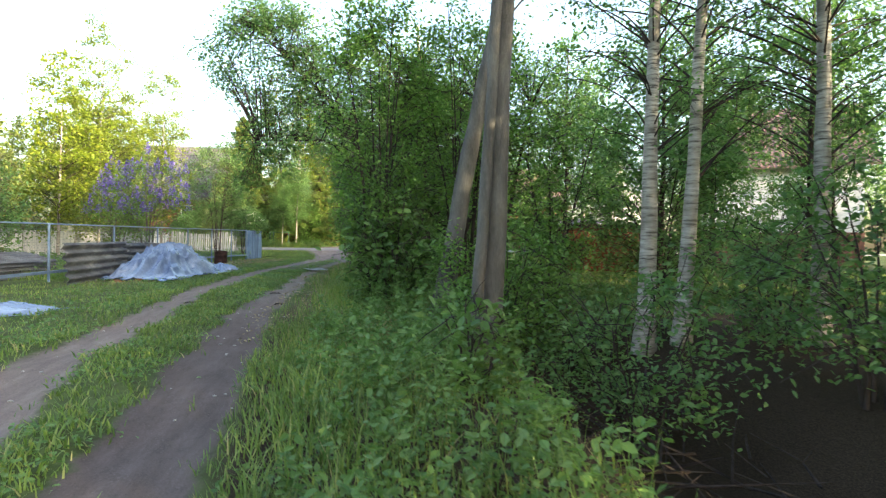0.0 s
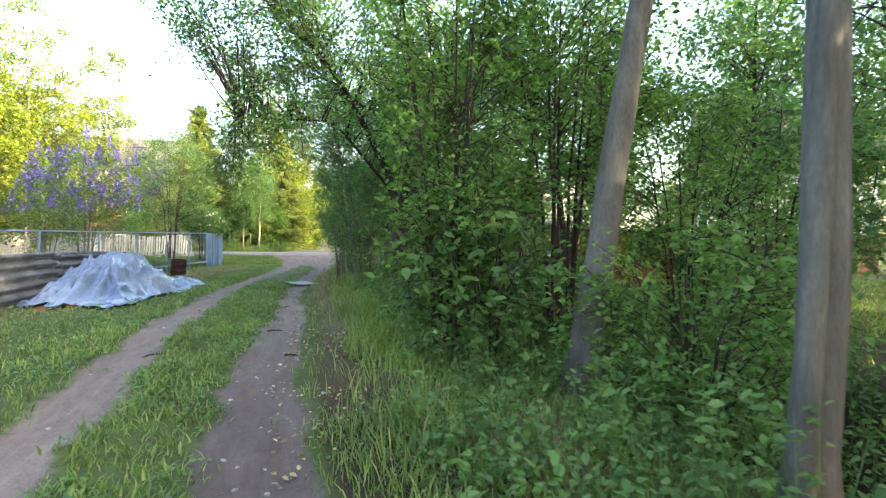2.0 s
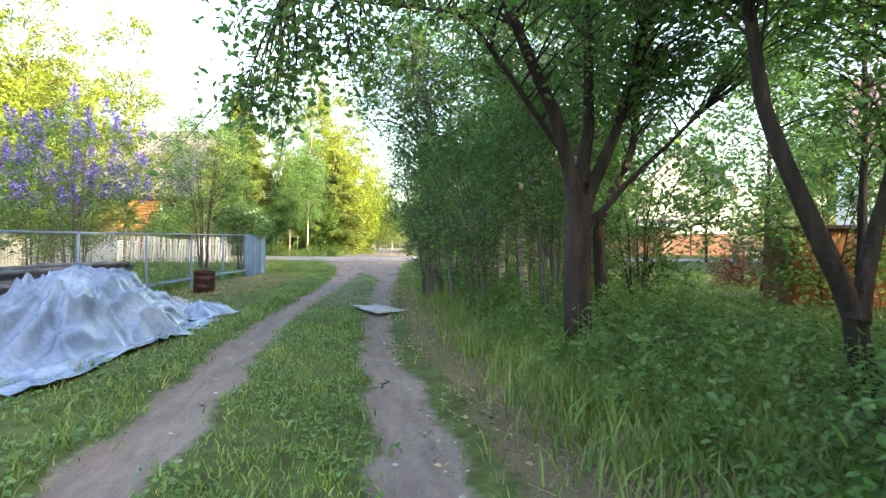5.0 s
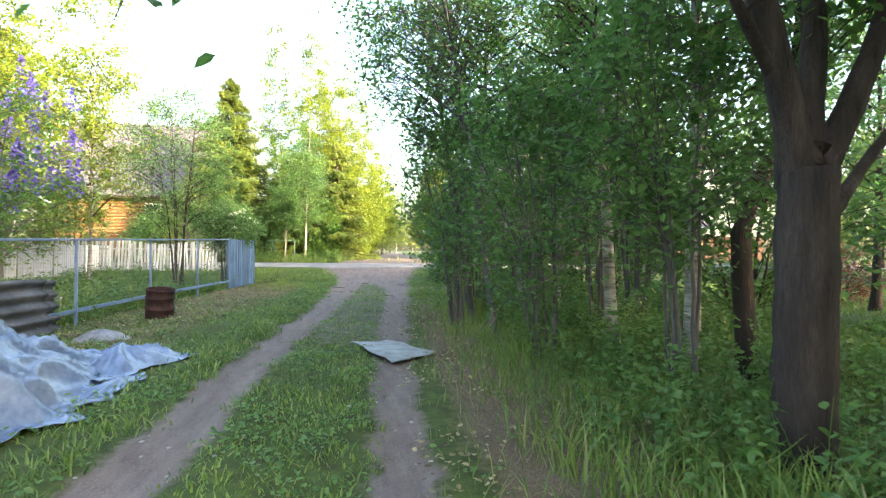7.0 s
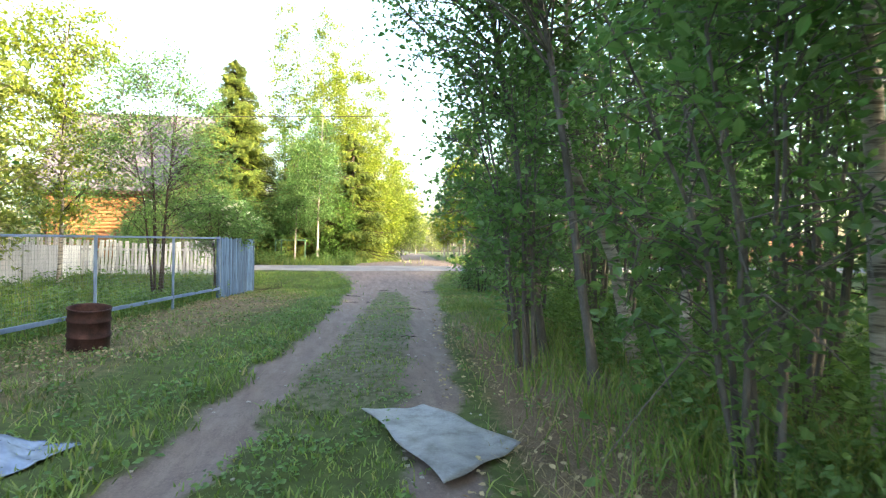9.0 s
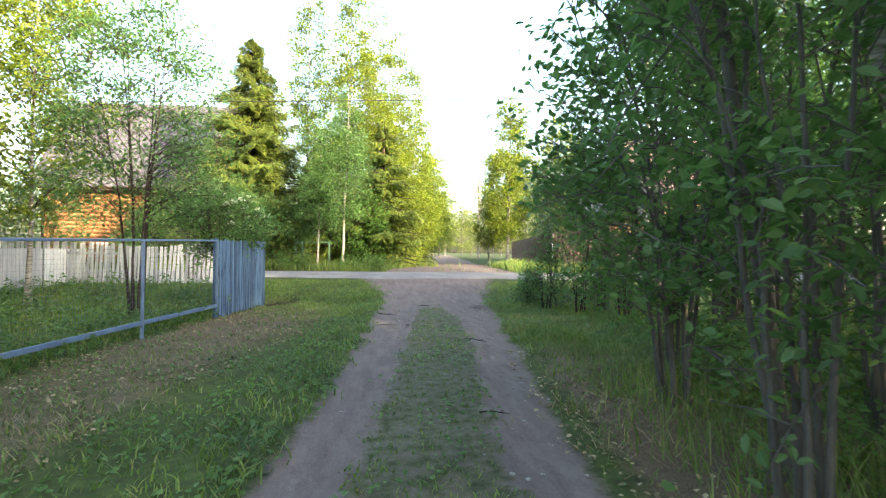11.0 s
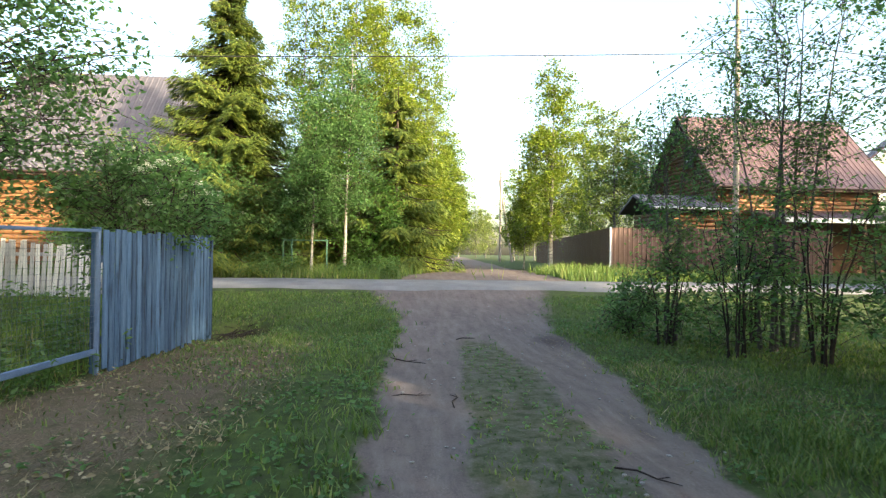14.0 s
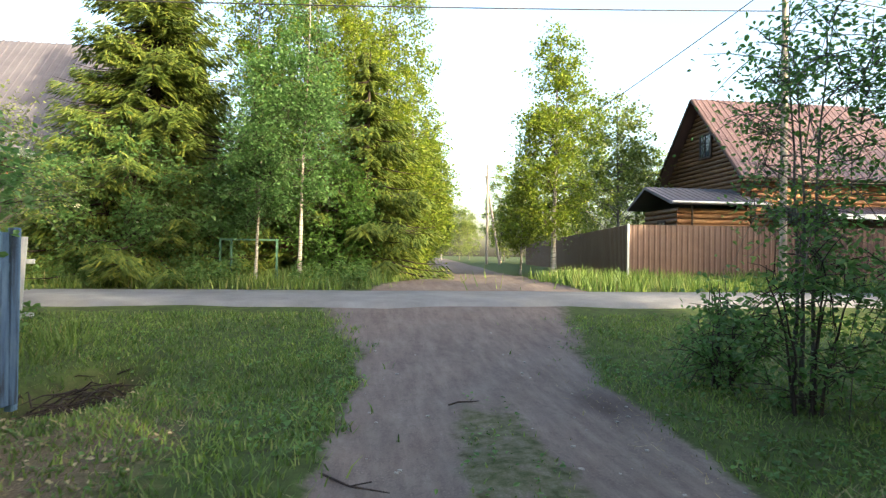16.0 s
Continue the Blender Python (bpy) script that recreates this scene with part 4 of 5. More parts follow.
spruce((-5.0, 55.4, 1.4), 6.5, 2.6, 133, "dark young spruce behind the birches", 20)


def far_birch(name, x, y, h, r, seed, label, leafm=M_LEAF_BIRCH, clusters=170, per=85, size=0.135, trunk=0.09, low=0.22, bark=M_BARK_BIRCH, slim=0.9):
    z = G(x, y)
    H = h * (1 - low) / 2
    return tree(name, (x, y, z), [(up(0, 0, h * 0.97, 0.15, 0.1), trunk, 0.012)],
                [((0.1, 0.05, h * low + H * 0.72), (r, r, H * 0.72), int(clusters * 0.62)), ((0.1, 0.05, h * low + H * 1.28), (r * 0.62, r * 0.62, H * 0.74), int(clusters * 0.38))],
                bark, leafm, label, size=size, per=per, spread=0.30, seed=seed, detail=False, droop=0.7, limb=0.014, sides=6)


far_birch("birch_tree", 5.6, 56.2, 9.6, 1.75, 141, "slim white-trunked birch glowing in evening sun", trunk=0.13, clusters=210, low=0.16)
far_birch("birch_tree", 4.9, 58.5, 4.5, 1.0, 142, "young birch beside the larger one", trunk=0.05, clusters=60)
far_birch("birch_tree", -3.35, 51.6, 8.6, 1.35, 143, "young birch with a thin pale trunk by the lane", M_LEAF_DARK, trunk=0.07, low=0.2, clusters=150, size=0.11)
far_birch("birch_tree", -4.5, 51.3, 6.6, 1.05, 144, "young birch with a thin pale trunk by the lane", M_LEAF_DARK, trunk=0.055, low=0.22, clusters=110, size=0.11)
far_birch("birch_tree", -3.4, 56.0, 15.5, 2.3, 145, "tall birch in the roadside row", clusters=230, low=0.15)
far_birch("birch_tree", -0.7, 58.6, 14.0, 2.5, 146, "tall birch lit yellow-green in the roadside row", clusters=230, low=0.12)
far_birch("birch_tree", -5.9, 58.5, 17.0, 2.2, 147, "tall birch rising behind the spruce", clusters=200, low=0.2)
far_birch("birch_tree", -2.2, 57.6, 15.0, 2.2, 150, "tall birch in the roadside row", clusters=210, low=0.15)
far_birch("birch_tree", -11.3, 41.0, 13.5, 2.4, 155, "tall sunlit birch at the garden end", clusters=190, low=0.15)
far_birch("birch_tree", -13.2, 36.0, 14.0, 2.6, 156, "tall sunlit birch in the garden", clusters=190, low=0.15)
far_birch("birch_tree", 0.6, 64.0, 11.5, 1.9, 148, "birch along the far track", clusters=150, low=0.05, per=75, size=0.16)
far_birch("birch_tree", 2.4, 73.0, 9.0, 1.8, 149, "birch along the far track", clusters=120, low=0.05, per=75, size=0.17)

# leafy growth filling the roadside row
for i, (x, y, h, r, lm) in enumerate([(-2.6, 53.2, 3.8, 1.5, M_LEAF), (-6.2, 52.9, 3.4, 1.4, M_LEAF_DARK), (-0.2, 56.6, 5.6, 1.8, M_LEAF_BIRCH), (0.3, 60.4, 5.5, 1.7, M_LEAF_BIRCH), (1.0, 66.0, 5.0, 1.7, M_LEAF_BIRCH),
                                         (-2.4, 57.6, 8.0, 2.2, M_LEAF_BIRCH), (-4.6, 56.4, 9.0, 2.2, M_LEAF), (-10.6, 54.0, 4.0, 1.8, M_LEAF_DARK)]):
    bush("birch_thicket", x, y, h, r, 160 + i, "leafy young birch growth by the far track", lm, 0.15, 6, 130, 70, M_BARK_DARK, low=0.0, spread=0.34, detail=False)

# woodland copies: one built tree of each kind, set out again and again
proto_a = far_birch("birch_tree", -14.0, 33.0, 11.0, 2.5, 151, "leafy birch at the garden edge", M_LEAF_BIRCH, 170, 60, 0.18, 0.10, 0.10)
proto_b = far_birch("willow_tree", -17.5, 38.0, 9.0, 2.9, 152, "yellow-green willow behind the garden", M_LEAF_WILLOW, 170, 60, 0.18, 0.10, 0.06, M_BARK_GREY)
proto_c = far_birch("alder_tree", 13.0, 8.0, 10.5, 2.7, 153, "dense alder of the woodland and the added shade belt", M_LEAF, 160, 55, 0.17, 0.12, 0.16, M_BARK_DARK)
proto_d = far_birch("alder_tree", 8.6, 21.2, 9.5, 2.6, 158, "alder with a clear trunk on the lawn", M_LEAF_DARK, 150, 50, 0.15, 0.13, 0.36, M_BARK_DARK)
rng = np.random.default_rng(98)
SPOTS = [
    # garden side
    (proto_a, -19, 27), (proto_b, -14, 24), (proto_a, -22, 35), (proto_b, -21, 31), (proto_a, -16, 43), (proto_b, -13.5, 39), (proto_a, -26, 44), (proto_b, -28, 36), (proto_a, -20, 50),
    (proto_b, -25, 26), (proto_a, -18, 18), (proto_b, -24, 14), (proto_a, -30, 22), (proto_b, -20, 8), (proto_a, -30, 55), (proto_a, -12, 68), (proto_b, -17, 70), (proto_a, -24, 68),
    # woodland on the other side; unseen trees behind, added to shade the track
    (proto_c, 11.5, 6.5), (proto_c, 6.0, 1.0), (proto_c, 4.4, -3.5), (proto_c, 9.5, -3.0), (proto_c, 36.0, 30.0), (proto_c, 39.0, 22.0), (proto_c, 35.0, 42.0), (proto_c, 16.5, 46.0), (proto_c, 14.0, 3.0), (proto_a, 10.0, 0.5), (proto_c, 7.0, -2.5), (proto_c, 12.0, -5.0), 
    (proto_c, 18.5, -1.0), (proto_c, 26.0, 10.0),
    (proto_c, 25.0, -4.0), (proto_c, 30.0, 3.0), (proto_c, 8.0, -11.0), (proto_c, 16.0, -10.0), 
    (proto_a, 31.0, 40.0),
    # unseen tall belt towards the sun, added to keep the track in shade
    (proto_c, 13.5, -1.5), (proto_c, 7.5, -6.5), (proto_c, 3.2, -8.5), (proto_c, 11.0, -9.5), (proto_c, 18.5, 3.5), (proto_c, 22.5, 6.5), (proto_c, 29.5, 12.0), (proto_c, 33.5, 15.0), (proto_c, 37.5, 18.0), (proto_c, 42.0, 21.0), (proto_c, 46.0, 25.0), (proto_c, 50.0, 28.0),
    (proto_c, 31.0, 8.5), (proto_c, 36.0, 12.0), (proto_c, 41.5, 15.5), (proto_c, 20.0, -0.5), (proto_c, 47.0, 20.0), (proto_c, 54.0, 33.0), (proto_c, 27.5, 5.0), (proto_c, 34.0, 9.5),
    # crowns standing over the lawn
    (proto_d, 9.4, 15.8), (proto_d, 14.5, 20.5), (proto_d, 12.5, 28.5), (proto_d, 18.5, 27.0), (proto_d, 12.4, 13.6), (proto_d, 16.5, 10.0), (proto_d, 19.0, 19.5), (proto_c, 23.0, 46.5), (proto_c, 33.0, 47.0), (proto_c, 39.0, 38.0), (proto_c, 8.4, 34.8), (proto_c, 11.0, 38.5), (proto_d, 27.0, 18.5),
    # far track and distance
    (proto_a, 3.5, 84), (proto_a, 14.5, 76), (proto_a, 15.5, 92), (proto_b, 5.0, 98), (proto_a, 17.5, 106), (proto_a, 7.0, 118), (proto_b, 19.0, 122), (proto_a, 11.5, 140), (proto_b, 22, 84),
    (proto_b, 25, 70), (proto_a, 33, 66), (proto_b, 40, 60), (proto_b, 34, 50), (proto_a, -34, 68), (proto_b, -40, 48), (proto_a, -8, 80), (proto_b, -3, 92), (proto_a, 30, 95), (proto_b, 16, 148), (proto_b, 12.5, 66), (proto_a, 13.0, 98), (proto_b, 9.0, 128), (proto_b, 14.5, 165), (proto_a, 8.0, 150), (proto_b, 20, 160), (proto_a, 2.0, 108), (proto_b, -14, 90), (proto_a, 26, 110), (proto_a, -24, 84), (proto_a, -18, 62),
]
proto_u = bush("woodland_shrub", 9.5, 3.6, 4.2, 2.0, 154, "shaded leafy shrub in the woodland", M_LEAF_DARK, 0.14, 6, 110, 55, M_BARK_DARK, low=0.0, spread=0.34, detail=False)
SPOTS += [(proto_u, x, y) for x, y in ((8.3, 14.0), (11.2, 17.2), (17.5, 21.0), (6.4, 33.4), (7.4, 31.6), (6.0, 25.2), (10.5, 24.0), (8.5, 1.5), (30.5, 24.0), (12.0, 4.5), (33.0, 20.0),
                                            (-12.0, 22.0), (-15.5, 20.0), (-17.0, 36.0), (-14.5, 47.5))]
bush("barberry_bush", 13.4, 30.6, 1.7, 1.3, 157, "rounded bush with dull red leaves on the lawn", M_LEAF_RED, 0.08, 7, 90, 50, M_BARK_DARK, low=0.0, detail=False)
for p, x, y in SPOTS:
    s = float(rng.uniform(0.85, 1.18))
    c = copy_thing(p, pose(x, y, G(x, y), 0, 0, float(rng.uniform(0, 360))))
    c.scale = (s, s, s * float(rng.uniform(0.92, 1.1)))

# ---- blue mesh fence ----
POST_Y = (10.0, 13.6, 17.2, 20.8, 24.3, 27.6, 31.0, 34.5, 37.95)


def wire_panel(name, a, b, z0, z1, parent, pitch=0.07):
    a, b = np.array(a, float), np.array(b, float)
    L = np.linalg.norm((b - a)[:2])
    d = (b - a) / np.linalg.norm(b - a)
    V, F = [], []
    def strip(p, q, w, axis):
        k_ = len(V)
        V.extend([p - axis * w, p + axis * w, q + axis * w, q - axis * w])
        F.append((k_, k_ + 1, k_ + 2, k_ + 3))
    nrm = np.cross(d, [0, 0, 1.0])
    n = int(L / pitch)
    for i in range(n + 1):
        p = a + (b - a) * i / n
        for ax in (d, nrm):
            strip(p + [0, 0, z0], p + [0, 0, z1], 0.0016, ax)
    for i in range(int((z1 - z0) / pitch) + 1):
        z = z0 + i * pitch
        for ax in (np.array([0, 0, 1.0]), nrm):
            strip(a + [0, 0, z], b + [0, 0, z], 0.0016, ax)
    return quads(name, V, F, M_WIRE, parent)


mesh_fence = thing("mesh_fence", (fence_x(10), 10, G(fence_x(10), 10)), "blue-painted steel frame fence with wire mesh", "fence")
inv = mesh_fence.matrix_basis.inverted()


def on_fence(y, z):
    return np.array(inv @ Vector((fence_x(y), y, z)))


def foot(y):
    return float(np.interp(y, PROFILE_Y, PROFILE_Z))


TOP = lambda y: float(np.interp(y, (10, 25, 38), (1.86, 2.12, 2.36)))
fang = math.atan2(-0.1, -1.0) + math.pi
for y in POST_Y:
    z0 = foot(y) - 0.15
    c = on_fence(y, (z0 + TOP(y)) / 2)
    box("post", tuple(c), (0.055, 0.055, TOP(y) - z0), M_BLUE_PAINT, mesh_fence, 0.1, 0.008)
for y0, y1 in zip(POST_Y, POST_Y[1:]):
    for nm, dz0, dz1, th in (("top_rail", TOP(y0), TOP(y1), 0.04), ("bottom_rail", foot(y0) + 0.27, foot(y1) + 0.27, 0.075)):
        a, b = on_fence(y0 + 0.03, dz0), on_fence(y1 - 0.03, dz1)
        bm = bmesh.new()
        dirn = Vector(b - a)
        q = Vector((0, 1, 0)).rotation_difference(dirn.normalized()).to_matrix().to_4x4()
        box_bm(bm, (0, 0, 0), (0.045, dirn.length, th), 0, 0.006, Matrix.Translation((a + b) / 2) @ q)
        part(nm, bm, M_BLUE_PAINT, mesh_fence)
    wire_panel("wire_mesh", on_fence(y0 + 0.05, foot(y0)), on_fence(y1 - 0.05, foot(y1)), 0.30, TOP(y0) - foot(y0) - 0.02, mesh_fence)

# board palisade closing the corner
palisade = thing("board_fence", (-5.45, 37.98, G(-5.45, 37.98)), "weathered pale blue vertical board fence", "fence")
pa, pb = np.array([-5.45, 38.02]), np.array([-4.98, 41.12])
pdir = (pb - pa) / np.linalg.norm(pb - pa)
plen = float(np.linalg.norm(pb - pa))
prz = math.atan2(pdir[1], pdir[0])
rng = np.random.default_rng(5)
n = 25
for i in range(n):
    s = (i + 0.5) * plen / n
    p = pa + pdir * s + np.array([pdir[1], -pdir[0]]) * 0.03
    zb = foot(p[1]) + rng.uniform(-0.06, 0.04)
    zt = 2.38 + rng.uniform(-0.03, 0.03) - 0.04 * abs(i - n / 2) / n
    m = mesh_fence.matrix_basis.inverted()
    bm = bmesh.new()
    mm = palisade.matrix_basis.inverted() @ Matrix.Translation((p[0], p[1], (zb + zt) / 2)) @ Matrix.Rotation(prz, 4, "Z") @ Matrix.Rotation(radians(rng.normal(0, 0.7)), 4, "Y")
    box_bm(bm, (0, 0, 0), (plen / n * rng.uniform(0.78, 0.93), 0.022, zt - zb), 0, 0.004, mm)
    part("board", bm, M_BLUE_WOOD, palisade)
for z in (0.95, 2.0):
    bm = bmesh.new()
    mid = (pa + pb) / 2 - np.array([pdir[1], -pdir[0]]) * 0.02
    box_bm(bm, (0, 0, 0), (plen, 0.04, 0.09), 0, 0.006, palisade.matrix_basis.inverted() @ Matrix.Translation((mid[0], mid[1], z)) @ Matrix.Rotation(prz, 4, "Z"))
    part("rail", bm, M_BLUE_WOOD, palisade)
for p in (pa, pb):
    q = p - np.array([pdir[1], -pdir[0]]) * 0.06 + pdir * (0.04 if p is pb else 0)
    bm = bmesh.new()
    box_bm(bm, (q[0], q[1], 1.46), (0.09, 0.09, 1.9), prz, 0.01, palisade.matrix_basis.inverted())
    part("post", bm, M_BLUE_WOOD, palisade)

# pale slat fence at the end of the garden
slat_fence = thing("slat_fence", (-18, 45.5, 0.6), "old leaning fence of pale painted slats", "fence")
minv = slat_fence.matrix_basis.inverted()
for i in range(74):
    x = -18 + i * 0.146
    wav = 0.10 * math.sin(x * 0.8) + 0.05 * math.sin(x * 2.1)
    zt = 2.36 + wav + rng.uniform(-0.03, 0.03)
    bm = bmesh.new()
    box_bm(bm, (0, 0, 0), (0.10, 0.02, zt - 0.62), 0, 0.004, minv @ Matrix.Translation((x, 45.5 + 0.4 * wav, (zt + 0.62) / 2)) @ Matrix.Rotation(radians(rng.normal(2, 2.0)), 4, "Y"))
    part("slat", bm, M_WHITE_WOOD, slat_fence)
for z in (1.05, 1.98):
    box("rail", tuple(minv @ Vector((-12.6, 45.56, z))), (10.9, 0.045, 0.09), M_WHITE_WOOD, slat_fence)
for x in (-17.8, -14.5, -11.2, -7.5):
    box("post", tuple(minv @ Vector((x, 45.63, 1.35))), (0.1, 0.1, 1.8), M_WHITE_WOOD, slat_fence)
# pale panel fence on the far side of the garden
panel_fence = thing("panel_fence", (-12.5, 27, 0.5), "pale grey flat panel fence across the garden", "fence")
minv = panel_fence.matrix_basis.inverted()
for i in range(9):
    x, y = -17.0 + i * 0.55, 31.5 + i * 1.75
    box("panel", tuple(minv @ Vector((x, y, 1.30))), (0.04, 1.74, 1.65), M_WHITE_WOOD, panel_fence, -0.305, 0.008)
    box("post", tuple(minv @ Vector((x + 0.2, y + 0.9, 1.25))), (0.07, 0.07, 1.75), M_WHITE_WOOD, panel_fence, 0, 0.008)


# ---- corrugated slate, tarpaulin, barrel, sheet ----
def corrugated(name, length, height, waves, depth, parent, thick=0.012, seg=7, m=Matrix()):
    """A sheet standing on edge whose waves run along its length."""
    nu, nv = 24, waves * seg
    V = []
    for side in (0, 1):
        for j in range(nv + 1):
            for i in range(nu + 1):
                u, w = i / nu, j / nv
                bend = 0.03 * math.sin(u * 3.0) + 0.01 * math.sin(u * 9 + w * 4)
                V.append(m @ Vector((length * (u - 0.5), depth * math.sin(w * waves * 2 * math.pi) + bend + side * thick, height * w)))
    N = (nu + 1) * (nv + 1)
    F = []
    for j in range(nv):
        for i in range(nu):
            a = j * (nu + 1) + i
            F.append((a, a + 1, a + nu + 2, a + nu + 1))
            F.append((N + a, N + a + nu + 1, N + a + nu + 2, N + a + 1))
    for i in range(nu):
        for a in (i, nv * (nu + 1) + i):
            F.append((a, a + 1, N + a + 1, N + a))
    for j in range(nv):
        for a in (j * (nu + 1), j * (nu + 1) + nu):
            F.append((a, a + nu + 1, N + a + nu + 1, N + a))
    return quads(name, [tuple(v) for v in V], F, M_SLATE, parent, smooth=True)


stack = thing("slate_stack", (-6.5, 21.6, 0.42), "stack of grey corrugated roofing slates stood on edge", "roofing sheets", 88.0)
for i in range(6):
    mm = Matrix.Translation((2.9 * (i % 3 - 1) + 0.15 * i - 0.3, 0.09 * (i // 3) + 0.05 * (i % 3), 0.0)) @ Matrix.Rotation(radians(-9 + 2.0 * (i // 3)), 4, "X") @ Matrix.Rotation(radians(0.9 * (i % 3 - 1)), 4, "Y")
    corrugated("slate_sheet", 4.1, 1.10 - 0.05 * (i % 2), 5, 0.05, stack, m=mm)
flat_stack = thing("slate_stack", (-9.2, 18.6, 0.42), "low dark stack of corrugated slates behind the fence", "roofing sheets", 80.0)
for i in range(5):
    mm = Matrix.Translation((0.04 * i, 0.03 * i - 0.3, 0.05 + 0.11 * i)) @ Matrix.Rotation(radians(-80 + i), 4, "X")
    corrugated("slate_sheet", 3.6, 1.1, 6, 0.03, flat_stack, m=mm)


def tarp(name, at, rz, lx, ly, h, seed, label, peak=(0.0, 0.0), n=110, cloth=M_TARP):
    rng = np.random.default_rng(seed)
    root = thing(name, at, label, "tarpaulin", rz)
    u, w = np.meshgrid(np.linspace(-1, 1, n), np.linspace(-1, 1, n))
    ang = np.arctan2(w - peak[1], u - peak[0])
    r = np.sqrt(((u - peak[0]) * 1.05) ** 2 + ((w - peak[1]) * 1.05) ** 2)

    def crease(a_, b_, seed_):
        out = np.zeros_like(u)
        for idx in np.ndindex(u.shape):
            out[idx] = 1 - abs(noise.noise((a_[idx] + seed_, b_[idx], seed_ * 1.7))) * 2.2
        return np.clip(out, 0, 1)
    ca, sa = np.cos(ang), np.sin(ang)
    edge = 1 + 0.22 * (crease(ca * 1.3, sa * 1.3, seed) - 0.5) + 0.10 * (crease(ca * 4, sa * 4, seed + 3) - 0.5)
    x, y = u * lx * edge, w * ly * edge
    z = h * np.clip(1.07 - np.sqrt(r ** 2 + 0.008), 0, 1)
    radial = crease(ca * 4.5 + 0.4 * r, sa * 4.5, seed + 5) ** 2 * 0.13 * np.clip(r * (1.02 - r) * 4, 0, 1)
    across = crease(u * lx * 1.6, w * ly * 1.6, seed + 7) ** 3 * 0.20 + crease(u * lx * 1.1 + 0.9 * w * ly, w * ly * 3.4 - 0.8 * u * lx, seed + 9) ** 2 * 0.13
    z = z + (radial + across * np.clip(1.25 - r, 0.25, 1)) * (0.18 + 1.2 * h) * (0.4 + 0.6 * np.clip(r, 0, 1)) + 0.01
    k_ = np.arange(n - 1)[:, None] * n + np.arange(n - 1)[None]
    ob = quads("cover", np.stack([x, y, z], -1), np.stack([k_, k_ + 1, k_ + 1 + n, k_ + n], -1), cloth, root, smooth=True)
    so = ob.modifiers.new("thickness", "SOLIDIFY")
    so.thickness = 0.006
    return root


tarp("tarpaulin_heap", (-5.3, 20.6, 0.43), 78.0, 2.85, 1.15, 1.05, 11, "crumpled pale blue-grey tarpaulin over a heap", (0.05, 0.15))
tarp("loose_tarpaulin", (-4.35, 23.5, 0.50), 70.0, 0.95, 0.5, 0.26, 12, "loose crumpled end of blue-grey tarpaulin on the grass", n=50)
tarp("loose_tarpaulin", (-5.9, 11.0, 0.26), 60.0, 1.3, 0.8, 0.18, 13, "flattened pale tarpaulin lying on the grass", n=50)

tarp("plastic_scrap", (-5.4, 25.8, 0.5), 20.0, 0.42, 0.3, 0.16, 14, "crumpled scrap of grey plastic sheet on the grass", n=40, cloth=M_SHEET)

barrel = thing("barrel", (-5.3, 28.7, 0.50), "rusty open steel barrel on the grass", "barrel")
barrel.matrix_basis = pose(-5.3, 28.7, 0.53, 7, 4, 0)
bm = bmesh.new()
SEG = 36
prof_b = [(0.27, 0.0), (0.285, 0.012), (0.28, 0.03), (0.28, 0.20), (0.295, 0.215), (0.295, 0.235), (0.28, 0.25), (0.28, 0.43), (0.295, 0.445), (0.295, 0.465), (0.28, 0.48), (0.28, 0.60), (0.292, 0.61), (0.292, 0.63),
          (0.275, 0.63), (0.27, 0.60), (0.27, 0.05), (0.0, 0.05)]
rings = [[bm.verts.new((r * math.cos(2 * math.pi * i / SEG), r * math.sin(2 * math.pi * i / SEG) * 0.98, z)) for i in range(SEG)] for r, z in prof_b[:-1]]
for a, b in zip(rings, rings[1:]):
    for i in range(SEG):
        bm.faces.new((a[i], a[(i + 1) % SEG], b[(i + 1) % SEG], b[i]))
bm.faces.new(rings[-1])
bm.faces.new(list(reversed(rings[0])))
for f in bm.faces:
    f.smooth = True
part("drum", bm, M_RUST, barrel)
for i in range(4):
    a = i * 1.57 + 0.4
    box("brick", (0.2 * math.cos(a), 0.2 * math.sin(a), -0.02), (0.2, 0.11, 0.07), M_BRICK, barrel, a, 0.01)

sheet = thing("metal_sheet", (-0.78, 24.1, 0.50), "bent scrap of dull zinc sheet lying in the rut", "metal sheet")
corners = [np.array(c) for c in ((-0.58, 0.85), (0.02, 0.93), (0.62, -0.28), (-0.10, -0.98))]
n = 26
V = []
for j in range(n + 1):
    for i in range(n + 1):
        u, w = i / n, j / n
        p = (corners[3] * (1 - u) + corners[2] * u) * (1 - w) + (corners[0] * (1 - u) + corners[1] * u) * w
        e = min(u, 1 - u, w, 1 - w)
        p = p + 0.02 * np.array([math.sin(w * 11), math.cos(u * 13)]) * (e < 0.02)
        V.append((p[0], p[1], 0.022 + 0.010 * math.sin(u * 5 + w * 2) + 0.007 * math.sin(w * 9 - u * 4) + 0.03 * max(0, u - 0.85) * 3))
k = np.arange(n)[:, None] * (n + 1) + np.arange(n)[None]
ob = quads("plate", V, np.stack([k, k + 1, k + n + 2, k + n + 1], -1), M_SHEET, sheet, smooth=True)
so = ob.modifiers.new("thickness", "SOLIDIFY")
so.thickness = 0.004


# ---- houses ----
def rod(name, a, b, r, material, parent, sides=8):
    v, f = tubes([(np.array([a, b], float), r)], sides)
    return quads(name, v, f, material, parent, smooth=True)


